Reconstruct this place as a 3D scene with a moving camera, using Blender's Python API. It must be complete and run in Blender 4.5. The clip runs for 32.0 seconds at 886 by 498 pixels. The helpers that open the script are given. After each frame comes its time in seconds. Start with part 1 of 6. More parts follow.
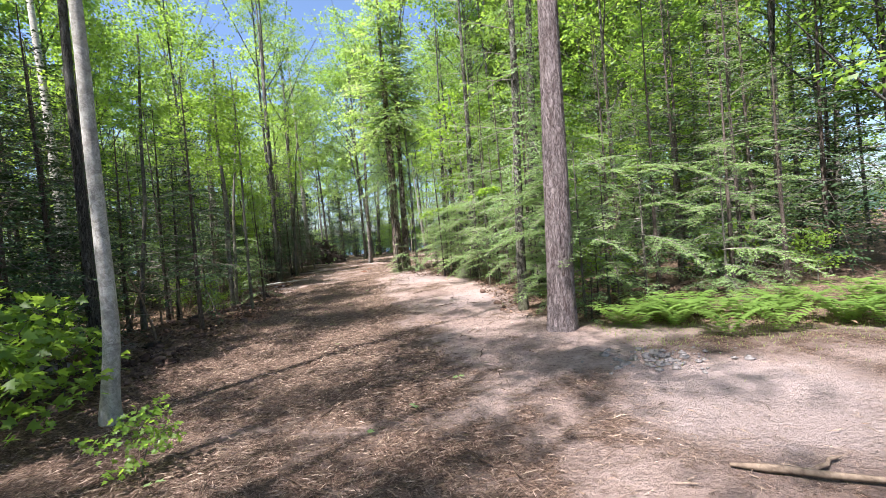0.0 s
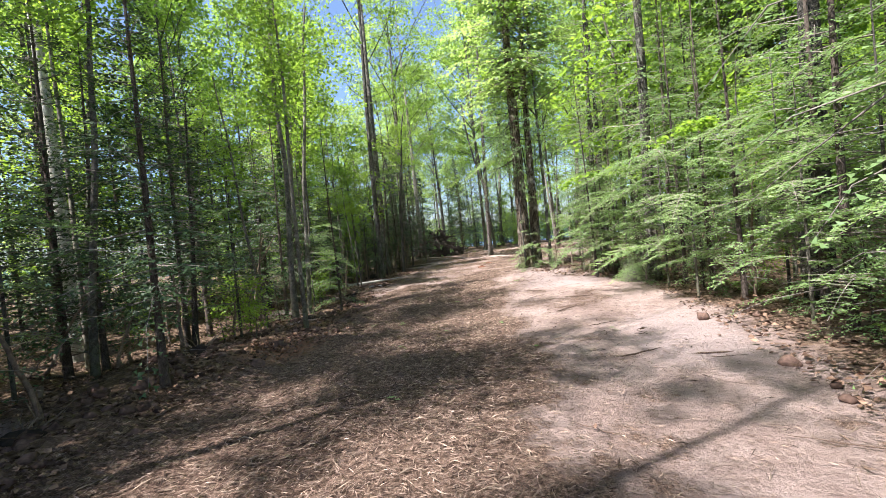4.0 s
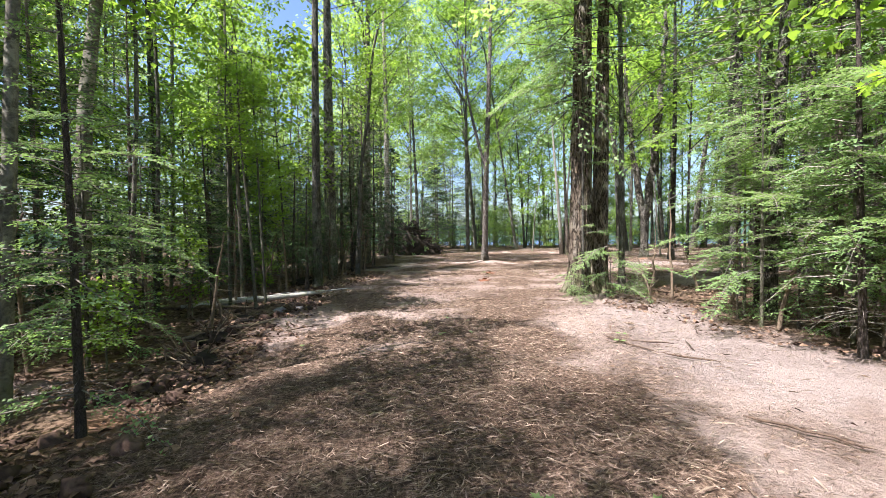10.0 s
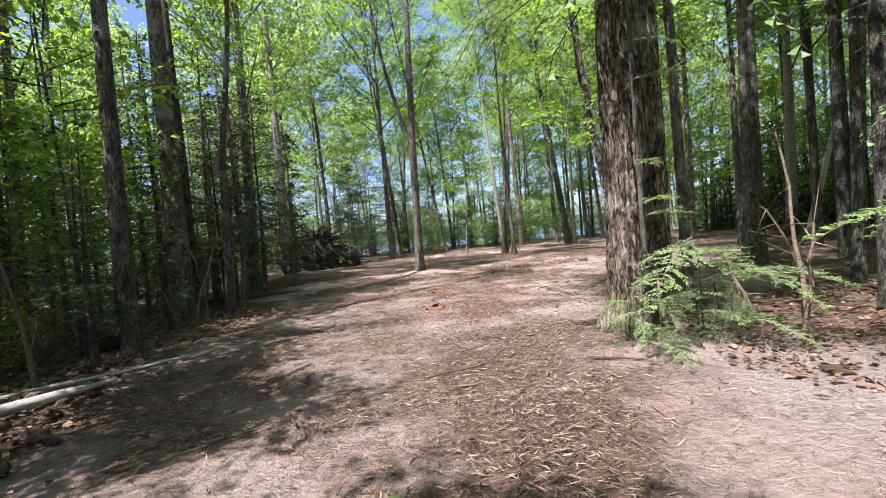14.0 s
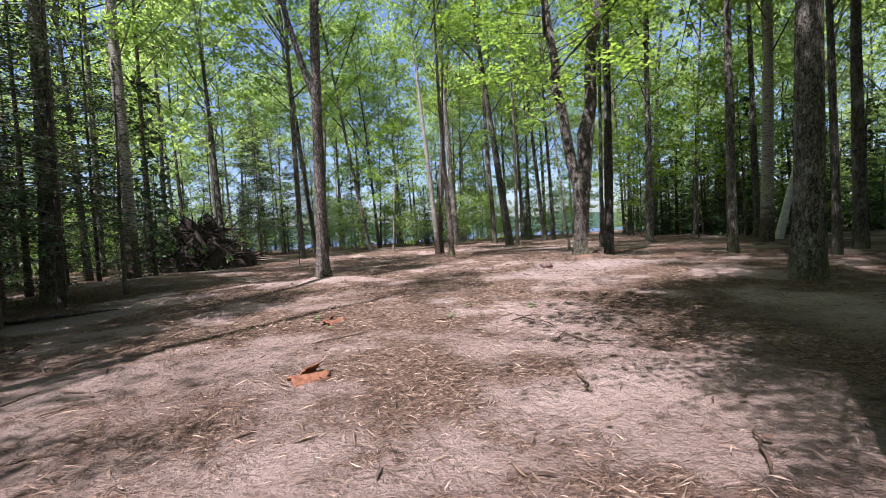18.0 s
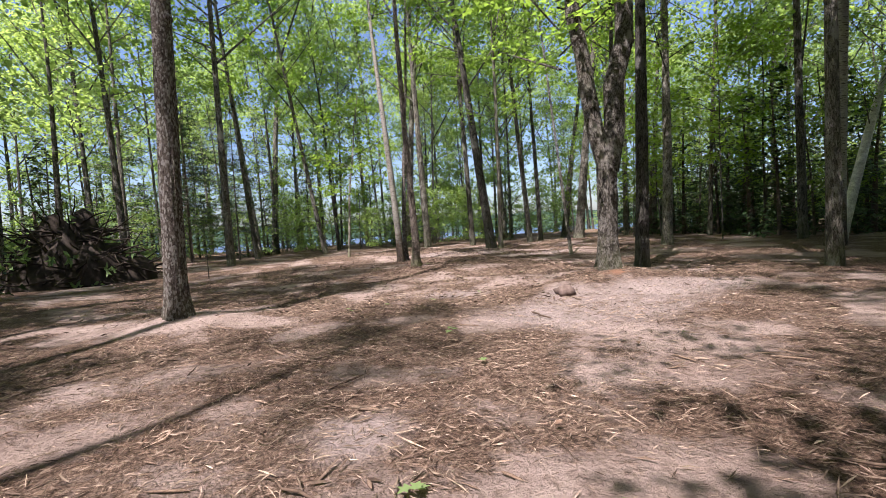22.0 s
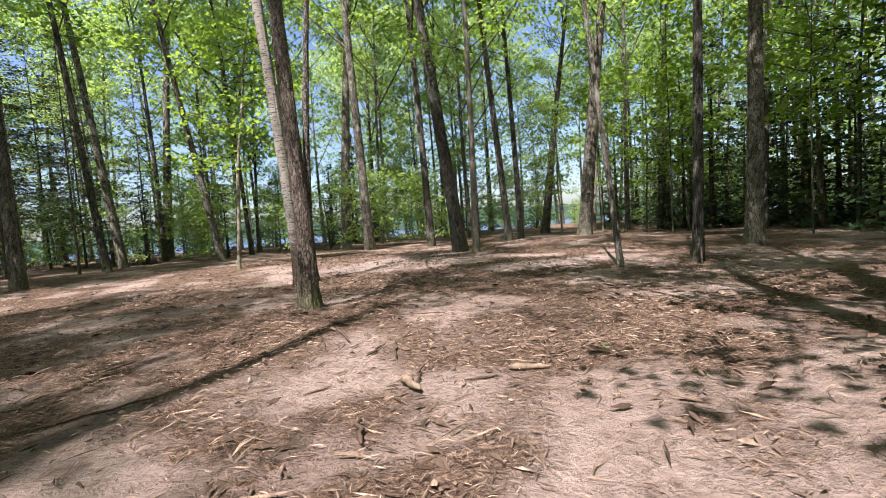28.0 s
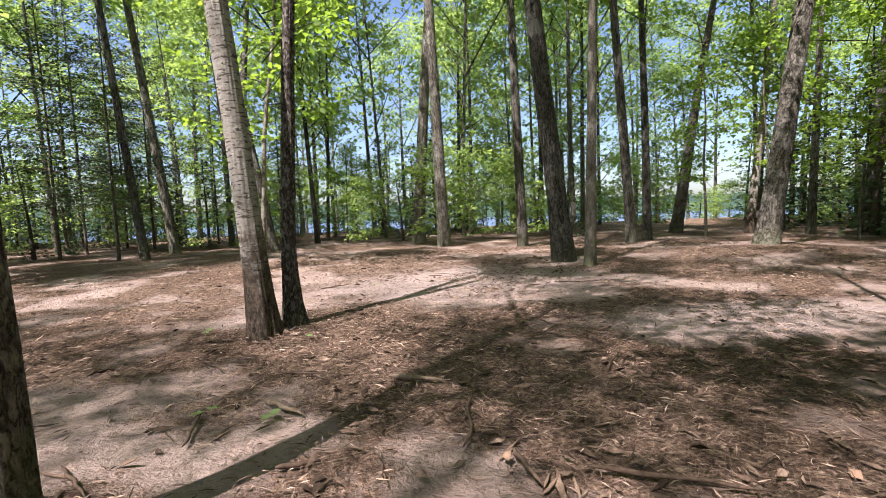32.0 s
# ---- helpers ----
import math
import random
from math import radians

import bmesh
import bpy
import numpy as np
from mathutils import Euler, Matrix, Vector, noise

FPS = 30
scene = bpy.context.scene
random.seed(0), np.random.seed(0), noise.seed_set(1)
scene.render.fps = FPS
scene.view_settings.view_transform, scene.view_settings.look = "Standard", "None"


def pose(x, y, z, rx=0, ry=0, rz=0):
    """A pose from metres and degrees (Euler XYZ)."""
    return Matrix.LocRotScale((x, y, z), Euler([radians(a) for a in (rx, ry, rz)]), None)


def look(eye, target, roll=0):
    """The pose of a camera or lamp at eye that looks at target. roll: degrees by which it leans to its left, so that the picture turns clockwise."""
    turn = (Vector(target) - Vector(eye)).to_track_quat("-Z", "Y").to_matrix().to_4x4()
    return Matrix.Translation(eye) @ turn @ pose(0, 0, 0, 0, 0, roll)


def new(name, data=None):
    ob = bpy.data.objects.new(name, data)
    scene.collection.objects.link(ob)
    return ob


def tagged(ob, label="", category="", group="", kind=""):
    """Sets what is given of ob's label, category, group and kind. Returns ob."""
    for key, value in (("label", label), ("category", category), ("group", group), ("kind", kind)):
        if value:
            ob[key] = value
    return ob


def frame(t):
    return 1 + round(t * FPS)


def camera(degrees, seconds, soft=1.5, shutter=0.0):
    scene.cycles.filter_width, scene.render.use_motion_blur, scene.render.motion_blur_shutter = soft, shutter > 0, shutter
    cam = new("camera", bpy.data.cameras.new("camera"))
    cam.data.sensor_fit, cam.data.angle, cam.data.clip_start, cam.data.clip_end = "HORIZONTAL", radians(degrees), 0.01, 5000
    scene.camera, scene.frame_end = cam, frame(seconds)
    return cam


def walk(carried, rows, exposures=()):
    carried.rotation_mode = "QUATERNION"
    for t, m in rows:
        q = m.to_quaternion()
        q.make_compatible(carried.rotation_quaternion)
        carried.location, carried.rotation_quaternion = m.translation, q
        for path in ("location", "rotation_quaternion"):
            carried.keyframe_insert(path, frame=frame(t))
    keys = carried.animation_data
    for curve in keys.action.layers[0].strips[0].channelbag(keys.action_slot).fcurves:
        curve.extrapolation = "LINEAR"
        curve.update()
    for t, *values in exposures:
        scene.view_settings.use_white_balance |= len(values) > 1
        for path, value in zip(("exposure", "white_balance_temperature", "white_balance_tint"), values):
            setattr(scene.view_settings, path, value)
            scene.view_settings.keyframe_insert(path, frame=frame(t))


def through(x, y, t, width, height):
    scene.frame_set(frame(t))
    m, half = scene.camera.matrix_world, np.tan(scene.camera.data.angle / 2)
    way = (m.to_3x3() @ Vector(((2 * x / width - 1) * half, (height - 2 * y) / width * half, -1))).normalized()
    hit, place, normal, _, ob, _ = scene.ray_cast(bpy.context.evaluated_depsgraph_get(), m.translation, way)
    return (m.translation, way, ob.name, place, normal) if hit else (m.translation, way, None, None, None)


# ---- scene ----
EXPOSURES = [(0.0, 1.68, 6200, 14), (9.0, 1.85, 6200, 13), (13.0, 1.65, 6100, 16), (17.0, 1.40, 6050, 21), (19.0, 1.30, 6050, 22), (21.0, 1.33, 6250, 20), (24.0, 1.39, 6450, 19), (28.0, 1.51, 6500, 17), (32.0, 1.60, 6500, 19)]
cam = camera(89.8, 32.0, soft=0.65, shutter=0.05)
# seconds, eye x y z, yaw to the left, pitch, roll
ROWS = [
    (0.0, 0.077, 0.069, 1.856, 0.46, -1.40, -5.01),
    (0.5, 0.069, 0.835, 1.837, 3.99, -1.31, -4.97),
    (1.0, 0.042, 1.593, 1.814, 6.27, -1.31, -4.85),
    (1.5, 0.017, 2.367, 1.769, 9.74, -1.07, -4.17),
    (2.0, -0.066, 3.153, 1.716, 11.07, -1.10, -3.95),
    (2.5, -0.188, 3.927, 1.678, 13.12, -1.33, -4.04),
    (3.0, -0.344, 4.706, 1.675, 14.72, -1.18, -4.35),
    (3.5, -0.550, 5.474, 1.679, 15.69, -0.98, -3.67),
    (4.0, -0.778, 6.273, 1.671, 16.21, -1.03, -5.79),
    (4.5, -1.058, 7.068, 1.629, 16.31, -1.35, -5.81),
    (6.5, -2.155, 10.191, 1.419, 15.95, -2.86, -4.45),
    (7.0, -2.379, 10.908, 1.402, 14.45, -2.97, -4.40),
    (7.5, -2.579, 11.612, 1.427, 13.95, -2.61, -4.97),
    (8.0, -2.810, 12.299, 1.439, 13.11, -2.63, -4.83),
    (8.5, -3.041, 12.960, 1.440, 12.60, -2.35, -4.32),
    (9.0, -3.307, 13.637, 1.454, 12.46, -1.99, 0.56),
    (9.5, -3.574, 14.309, 1.488, 12.36, -1.56, 0.63),
    (10.0, -3.845, 15.046, 1.520, 11.76, -1.56, -0.63),
    (10.5, -4.097, 15.728, 1.509, 10.70, -1.03, -2.14),
    (11.0, -4.294, 16.393, 1.507, 9.15, -1.58, -3.92),
    (11.5, -4.455, 17.037, 1.501, 8.30, -1.76, -3.44),
    (12.0, -4.578, 17.689, 1.501, 6.96, -1.95, -4.07),
    (12.5, -4.688, 18.357, 1.530, 5.50, -2.15, -3.85),
    (13.0, -4.796, 19.054, 1.558, 3.33, -2.21, -4.49),
    (13.5, -4.894, 19.769, 1.552, 1.90, -1.96, -5.07),
    (15.5, -5.115, 22.293, 1.336, 0.59, -0.78, -4.33),
    (16.0, -5.113, 22.891, 1.321, -0.31, -1.08, -4.46),
    (16.5, -5.069, 23.462, 1.317, -1.75, -1.11, -3.63),
    (17.0, -4.986, 24.018, 1.316, -3.47, -1.52, -4.13),
    (17.5, -4.873, 24.572, 1.327, -5.84, -2.06, -3.37),
    (18.0, -4.734, 25.140, 1.356, -7.70, -2.26, -3.19),
    (18.5, -4.583, 25.742, 1.384, -8.53, -2.40, -3.94),
    (19.0, -4.434, 26.331, 1.393, -9.32, -2.45, -2.93),
    (19.5, -4.271, 26.890, 1.388, -10.02, -2.41, -3.48),
    (20.0, -4.123, 27.479, 1.389, -10.63, -2.49, -3.12),
    (20.5, -3.995, 28.090, 1.399, -11.29, -2.76, -2.46),
    (21.0, -3.875, 28.716, 1.425, -11.48, -2.81, -2.59),
    (21.5, -3.770, 29.339, 1.441, -11.29, -2.95, -3.43),
    (22.0, -3.641, 29.969, 1.427, -10.82, -2.68, -3.33),
    (22.5, -3.508, 30.608, 1.407, -9.94, -2.92, -3.39),
    (23.0, -3.384, 31.231, 1.414, -9.94, -3.01, -2.95),
    (23.5, -3.271, 31.848, 1.443, -10.11, -3.30, -2.99),
    (24.0, -3.172, 32.468, 1.451, -11.72, -3.72, -3.81),
    (24.5, -3.021, 33.084, 1.436, -12.94, -4.10, -4.24),
    (25.0, -2.869, 33.739, 1.414, -13.79, -4.09, -4.19),
    (25.5, -2.701, 34.383, 1.384, -15.81, -4.27, -4.48),
    (27.5, -2.088, 36.732, 1.324, -16.57, -3.37, -4.60),
    (28.0, -1.892, 37.313, 1.304, -16.61, -3.42, -3.86),
    (28.5, -1.733, 37.923, 1.305, -16.16, -3.17, -3.06),
    (29.0, -1.593, 38.502, 1.337, -14.05, -3.42, -4.54),
    (29.5, -1.436, 39.059, 1.373, -11.44, -3.55, -4.39),
    (30.0, -1.268, 39.623, 1.376, -10.01, -4.40, -3.50),
    (30.5, -1.069, 40.130, 1.391, -8.86, -4.80, -3.67),
    (31.0, -0.893, 40.639, 1.407, -7.20, -5.18, -2.79),
    (31.5, -0.731, 41.150, 1.448, -5.98, -5.07, -2.38),
    (32.0, -0.571, 41.675, 1.461, -4.49, -4.54, -2.00),
]
walk(cam, [(t, pose(x, y, z, 90 + pitch, 0, yaw) @ pose(0, 0, 0, 0, 0, roll)) for t, x, y, z, yaw, pitch, roll in ROWS], EXPOSURES)

# ---- world and sun ----
SUN_FROM = Vector((-0.66, -0.75, 1.72)).normalized()
world = bpy.data.worlds.new("sky")
scene.world = world
world.use_nodes = True
wt = world.node_tree
wt.nodes.clear()
sky = wt.nodes.new("ShaderNodeTexSky")
sky.sky_type = 'NISHITA'
sky.sun_disc = False
sky.sun_elevation = math.asin(SUN_FROM.z)
sky.sun_rotation = math.atan2(SUN_FROM.x, SUN_FROM.y)
sky.air_density, sky.dust_density, sky.ozone_density = 1.0, 1.6, 3.5
bg = wt.nodes.new("ShaderNodeBackground")
bg.inputs["Strength"].default_value = 0.082
wo = wt.nodes.new("ShaderNodeOutputWorld")
wt.links.new(sky.outputs[0], bg.inputs["Color"])
wt.links.new(bg.outputs[0], wo.inputs["Surface"])
sun_data = bpy.data.lights.new("sun", 'SUN')
sun_data.energy, sun_data.angle, sun_data.color = 5.0, radians(0.55), (1.0, 0.95, 0.89)
sun = new("sun", sun_data)
sun.matrix_world = look(SUN_FROM * 60, (0, 0, 0))


# ---- materials ----
class Mat:
    """Small node builder."""

    def __init__(self, name):
        self.m = bpy.data.materials.new(name)
        self.m.use_nodes = True
        self.t = self.m.node_tree
        self.t.nodes.clear()
        self.out = self.node("ShaderNodeOutputMaterial")
        self.co = self.node("ShaderNodeTexCoord")

    def node(self, kind, **kw):
        n = self.t.nodes.new(kind)
        for k, v in kw.items():
            n.inputs[k.replace("_", " ")].default_value = v
        return n

    def link(self, a, b):
        self.t.links.new(a, b)

    def coords(self, scale=(1, 1, 1), rot=(0, 0, 0), space="Object"):
        mp = self.node("ShaderNodeMapping")
        mp.inputs["Scale"].default_value, mp.inputs["Rotation"].default_value = scale, rot
        self.link(self.co.outputs[space], mp.inputs["Vector"])
        return mp.outputs[0]

    def strands(self, scale, turn):
        """Coordinates turned first and stretched afterwards, for fibres lying one way."""
        a, c = self.node("ShaderNodeMapping"), self.node("ShaderNodeMapping")
        a.inputs["Rotation"].default_value = (0, 0, turn)
        c.inputs["Scale"].default_value = scale
        self.link(self.co.outputs["Object"], a.inputs["Vector"])
        self.link(a.outputs[0], c.inputs["Vector"])
        return c.outputs[0]

    def noise(self, vec, scale, detail=4, rough=0.55, distort=0.0):
        n = self.node("ShaderNodeTexNoise", Scale=scale, Detail=detail, Roughness=rough, Distortion=distort)
        self.link(vec, n.inputs["Vector"])
        return n.outputs["Fac"]

    def voronoi(self, vec, scale, feature='F1', out="Distance"):
        n = self.node("ShaderNodeTexVoronoi", Scale=scale)
        n.feature = feature
        self.link(vec, n.inputs["Vector"])
        return n.outputs[out]

    def ramp(self, fac, stops):
        r = self.node("ShaderNodeValToRGB")
        el = r.color_ramp.elements
        while len(el) < len(stops):
            el.new(0.5)
        for e, (p, c) in zip(el, stops):
            e.position, e.color = p, (*c, 1) if len(c) == 3 else c
        self.link(fac, r.inputs[0])
        return r.outputs[0]

    def mix(self, fac, a, b, mode='MIX'):
        n = self.t.nodes.new("ShaderNodeMix")
        n.data_type, n.blend_type = 'RGBA', mode
        for sock, v in ((n.inputs[0], fac), (n.inputs[6], a), (n.inputs[7], b)):
            if hasattr(v, "links"):
                self.link(v, sock)
            else:
                sock.default_value = (*v, 1) if isinstance(v, tuple) else v
        return n.outputs[2]

    def math(self, op, a, b=0.0):
        n = self.t.nodes.new("ShaderNodeMath")
        n.operation = op
        for sock, v in ((n.inputs[0], a), (n.inputs[1], b)):
            if hasattr(v, "links"):
                self.link(v, sock)
            else:
                sock.default_value = v
        return n.outputs[0]

    def bump(self, height, strength=0.5, dist=0.02, under=None):
        b = self.node("ShaderNodeBump", Strength=strength, Distance=dist)
        self.link(height, b.inputs["Height"])
        if under is not None:
            self.link(under, b.inputs["Normal"])
        return b.outputs[0]

    def surface(self, color, rough=0.9, normal=None, spec=0.2):
        p = self.node("ShaderNodeBsdfPrincipled")
        p.inputs["Specular IOR Level"].default_value = spec
        for key, v in (("Base Color", color), ("Roughness", rough)):
            if hasattr(v, "links"):
                self.link(v, p.inputs[key])
            else:
                p.inputs[key].default_value = (*v, 1) if isinstance(v, tuple) else v
        if normal is not None:
            self.link(normal, p.inputs["Normal"])
        self.link(p.outputs[0], self.out.inputs["Surface"])
        return p


def bark_material(name, dark, light, grain=9.0, stretch=0.12, relief=1.0, patch=None, moss=0.0, plates=0.4, flakes=0.0, blotch=0.0):
    """Bark: upright plates with dark furrows, grain within each plate, blotches and a mossy foot."""
    k = Mat(name)
    wave = k.node("ShaderNodeTexNoise", Scale=grain * 0.5, Detail=3.0)
    k.link(k.co.outputs["Object"], wave.inputs["Vector"])
    warp = k.node("ShaderNodeVectorMath")
    warp.operation = 'MULTIPLY_ADD'
    k.link(wave.outputs["Color"], warp.inputs[0])
    warp.inputs[1].default_value = (1.5 / grain, 1.5 / grain, 4.0 / grain)
    k.link(k.co.outputs["Object"], warp.inputs[2])
    mp = k.node("ShaderNodeMapping")
    mp.inputs["Scale"].default_value = (1, 1, stretch)
    k.link(warp.outputs[0], mp.inputs["Vector"])
    v = mp.outputs[0]
    fine = k.noise(v, grain * 3.2, 5, 0.7)
    ridge = k.noise(v, grain * 0.8, 5, 0.65)
    crack = k.ramp(k.math('ADD', k.voronoi(v, grain, 'DISTANCE_TO_EDGE'), k.math('MULTIPLY', k.math('SUBTRACT', fine, 0.5), 0.55)), [(0.0, (0, 0, 0)), (0.16, (1, 1, 1))])
    tint = k.voronoi(v, grain, 'F1', "Color")
    body = k.math('ADD', k.math('MULTIPLY', ridge, 0.55), k.math('MULTIPLY', fine, 0.45))
    body = k.math('ADD', body, k.math('MULTIPLY', k.math('SUBTRACT', tint, 0.5), 0.22 * plates))
    col = k.ramp(body, [(0.38, dark), (0.5, tuple((p + q) / 2 for p, q in zip(dark, light))), (0.62, light)])
    gap = k.math('MULTIPLY', k.math('SUBTRACT', 1.0, crack), k.math('MULTIPLY', k.ramp(fine, [(0.35, (1, 1, 1)), (0.65, (0.3, 0.3, 0.3))]), plates))
    col = k.mix(gap, col, tuple(c * 0.35 for c in dark))
    if patch:
        big = k.math('ADD', k.math('MULTIPLY', k.noise(k.coords((1, 1, 0.7)), 3.1, 4, 0.65), 0.75), k.math('MULTIPLY', fine, 0.25))
        col = k.mix(k.ramp(big, [(0.52, (0, 0, 0)), (0.60, (0.75, 0.75, 0.75))]), col, patch)
    if blotch:
        dark_spot = k.math('ADD', k.math('MULTIPLY', k.noise(k.coords((1, 1, 0.8)), 5.5, 5, 0.7, 0.6), 0.8), k.math('MULTIPLY', fine, 0.2))
        col = k.mix(k.math('MULTIPLY', k.ramp(dark_spot, [(0.52, (0, 0, 0)), (0.57, (1, 1, 1))]), blotch), col, tuple(c * 0.7 for c in dark))
    if flakes:
        chip = k.voronoi(k.coords((1, 1, 0.5)), 48, 'F1', "Color")
        lone = k.math('MULTIPLY', k.ramp(chip, [(0.60, (0, 0, 0)), (0.64, (1, 1, 1))]), k.ramp(fine, [(0.36, (0, 0, 0)), (0.46, (1, 1, 1))]))
        col = k.mix(k.math('MULTIPLY', lone, flakes), col, (0.50, 0.47, 0.44))
    if moss:
        sep = k.node("ShaderNodeSeparateXYZ")
        k.link(k.co.outputs["Object"], sep.inputs[0])
        foot = k.ramp(k.math('DIVIDE', sep.outputs[2], 0.9), [(0.0, (0.26, 0.26, 0.26)), (1.0, (0, 0, 0))])
        green = k.math('ADD', k.math('ADD', k.math('MULTIPLY', k.noise(k.coords((1, 1, 0.6)), 5.0, 4, 0.7), 0.7), k.math('MULTIPLY', fine, 0.3)), foot)
        col = k.mix(k.math('MULTIPLY', k.ramp(green, [(0.60, (0, 0, 0)), (0.80, (1, 1, 1))]), moss), col, (0.13, 0.14, 0.065))
    info = k.node("ShaderNodeObjectInfo")
    tone = k.ramp(info.outputs["Random"], [(0, (0.62, 0.62, 0.64)), (0.6, (1.0, 0.98, 0.96)), (1, (1.5, 1.48, 1.44))])
    col = k.mix(1.0, col, tone, 'MULTIPLY')
    h = k.math('ADD', k.math('MULTIPLY', crack, 0.9 * plates), k.math('ADD', k.math('MULTIPLY', ridge, 0.7), k.math('MULTIPLY', fine, 0.4)))
    k.surface(col, 0.92, k.bump(h, 0.9, 0.022 * relief), 0.12)
    return k.m


def birch_material(name, standing=True):
    """Pale bark with dark flecks; a standing trunk has a dark scaly foot."""
    k = Mat(name)
    lines = k.noise(k.coords((1, 1, 4.5)), 9.0, 3, 0.6)
    blot = k.noise(k.coords((1, 1, 1.4)), 4.0, 4, 0.6)
    fleck = k.noise(k.coords((1, 1, 2.2)), 17.0, 4, 0.65)
    scale = k.noise(k.coords((1, 1, 0.5)), 28, 4, 0.7)
    col = k.ramp(fleck, [(0.3, (0.19, 0.172, 0.152)), (0.7, (0.38, 0.352, 0.318))])
    col = k.mix(k.ramp(blot, [(0.50, (0, 0, 0)), (0.66, (0.55, 0.55, 0.55))]), col, (0.24, 0.20, 0.17))
    col = k.mix(k.ramp(k.math('ADD', k.math('MULTIPLY', lines, 0.6), k.math('MULTIPLY', fleck, 0.4)), [(0.535, (0, 0, 0)), (0.565, (0.88, 0.88, 0.88))]), col, (0.05, 0.04, 0.033))
    if not standing:
        k.surface(k.mix(0.25, col, (0.66, 0.64, 0.60)), 0.8, k.bump(fleck, 0.6, 0.01), 0.15)
        return k.m
    sep = k.node("ShaderNodeSeparateXYZ")
    k.link(k.co.outputs["Object"], sep.inputs[0])
    foot = k.math('ADD', k.math('MULTIPLY', sep.outputs[2], -0.5), k.math('ADD', k.math('MULTIPLY', scale, 1.1), k.math('MULTIPLY', blot, 0.9)))
    col = k.mix(k.ramp(foot, [(0.36, (0, 0, 0)), (0.66, (0.95, 0.95, 0.95))]), col, k.ramp(scale, [(0.40, (0.016, 0.012, 0.009)), (0.68, (0.14, 0.10, 0.075))]))
    k.surface(col, 0.8, k.bump(k.math('ADD', k.math('MULTIPLY', fleck, 0.7), k.math('MULTIPLY', scale, 0.9)), 0.7, 0.014), 0.15)
    return k.m


def leaf_material(name, low, high, through, gloss=0.45, mixing=0.45):
    k = Mat(name)
    geo = k.node("ShaderNodeNewGeometry")
    info = k.node("ShaderNodeObjectInfo")
    clump = k.ramp(k.noise(k.coords(), 1.3, 2, 0.5), [(0.36, (0, 0, 0)), (0.64, (1, 1, 1))])
    r = k.math('ADD', k.math('MULTIPLY', geo.outputs["Random Per Island"], 0.32), k.math('ADD', k.math('MULTIPLY', clump, 0.38), k.math('MULTIPLY', info.outputs["Random"], 0.30)))
    col = k.ramp(r, [(0.1, low), (0.9, high)])
    p = k.surface(col, gloss, None, 0.3)
    tr = k.node("ShaderNodeBsdfTranslucent")
    tcol = k.mix(1.0, k.ramp(r, [(0.0, (0.7, 0.7, 0.7)), (1.0, (1.2, 1.15, 1.0))]), through, 'MULTIPLY')
    k.link(tcol, tr.inputs["Color"])
    ms = k.node("ShaderNodeMixShader", Fac=mixing)
    k.link(p.outputs[0], ms.inputs[1])
    k.link(tr.outputs[0], ms.inputs[2])
    k.link(ms.outputs[0], k.out.inputs["Surface"])
    return k.m


def wood_material(name, dark, light, grain=14):
    k = Mat(name)
    f = k.noise(k.coords((1, 1, 1)), grain, 4, 0.6, 0.4)
    geo = k.node("ShaderNodeNewGeometry")
    col = k.ramp(f, [(0.3, dark), (0.7, light)])
    col = k.mix(1.0, col, k.ramp(geo.outputs["Random Per Island"], [(0, (0.24, 0.22, 0.21)), (0.7, (0.66, 0.64, 0.63)), (1, (1.2, 1.18, 1.15))]), 'MULTIPLY')
    k.surface(col, 0.85, k.bump(f, 0.6, 0.01), 0.15)
    return k.m


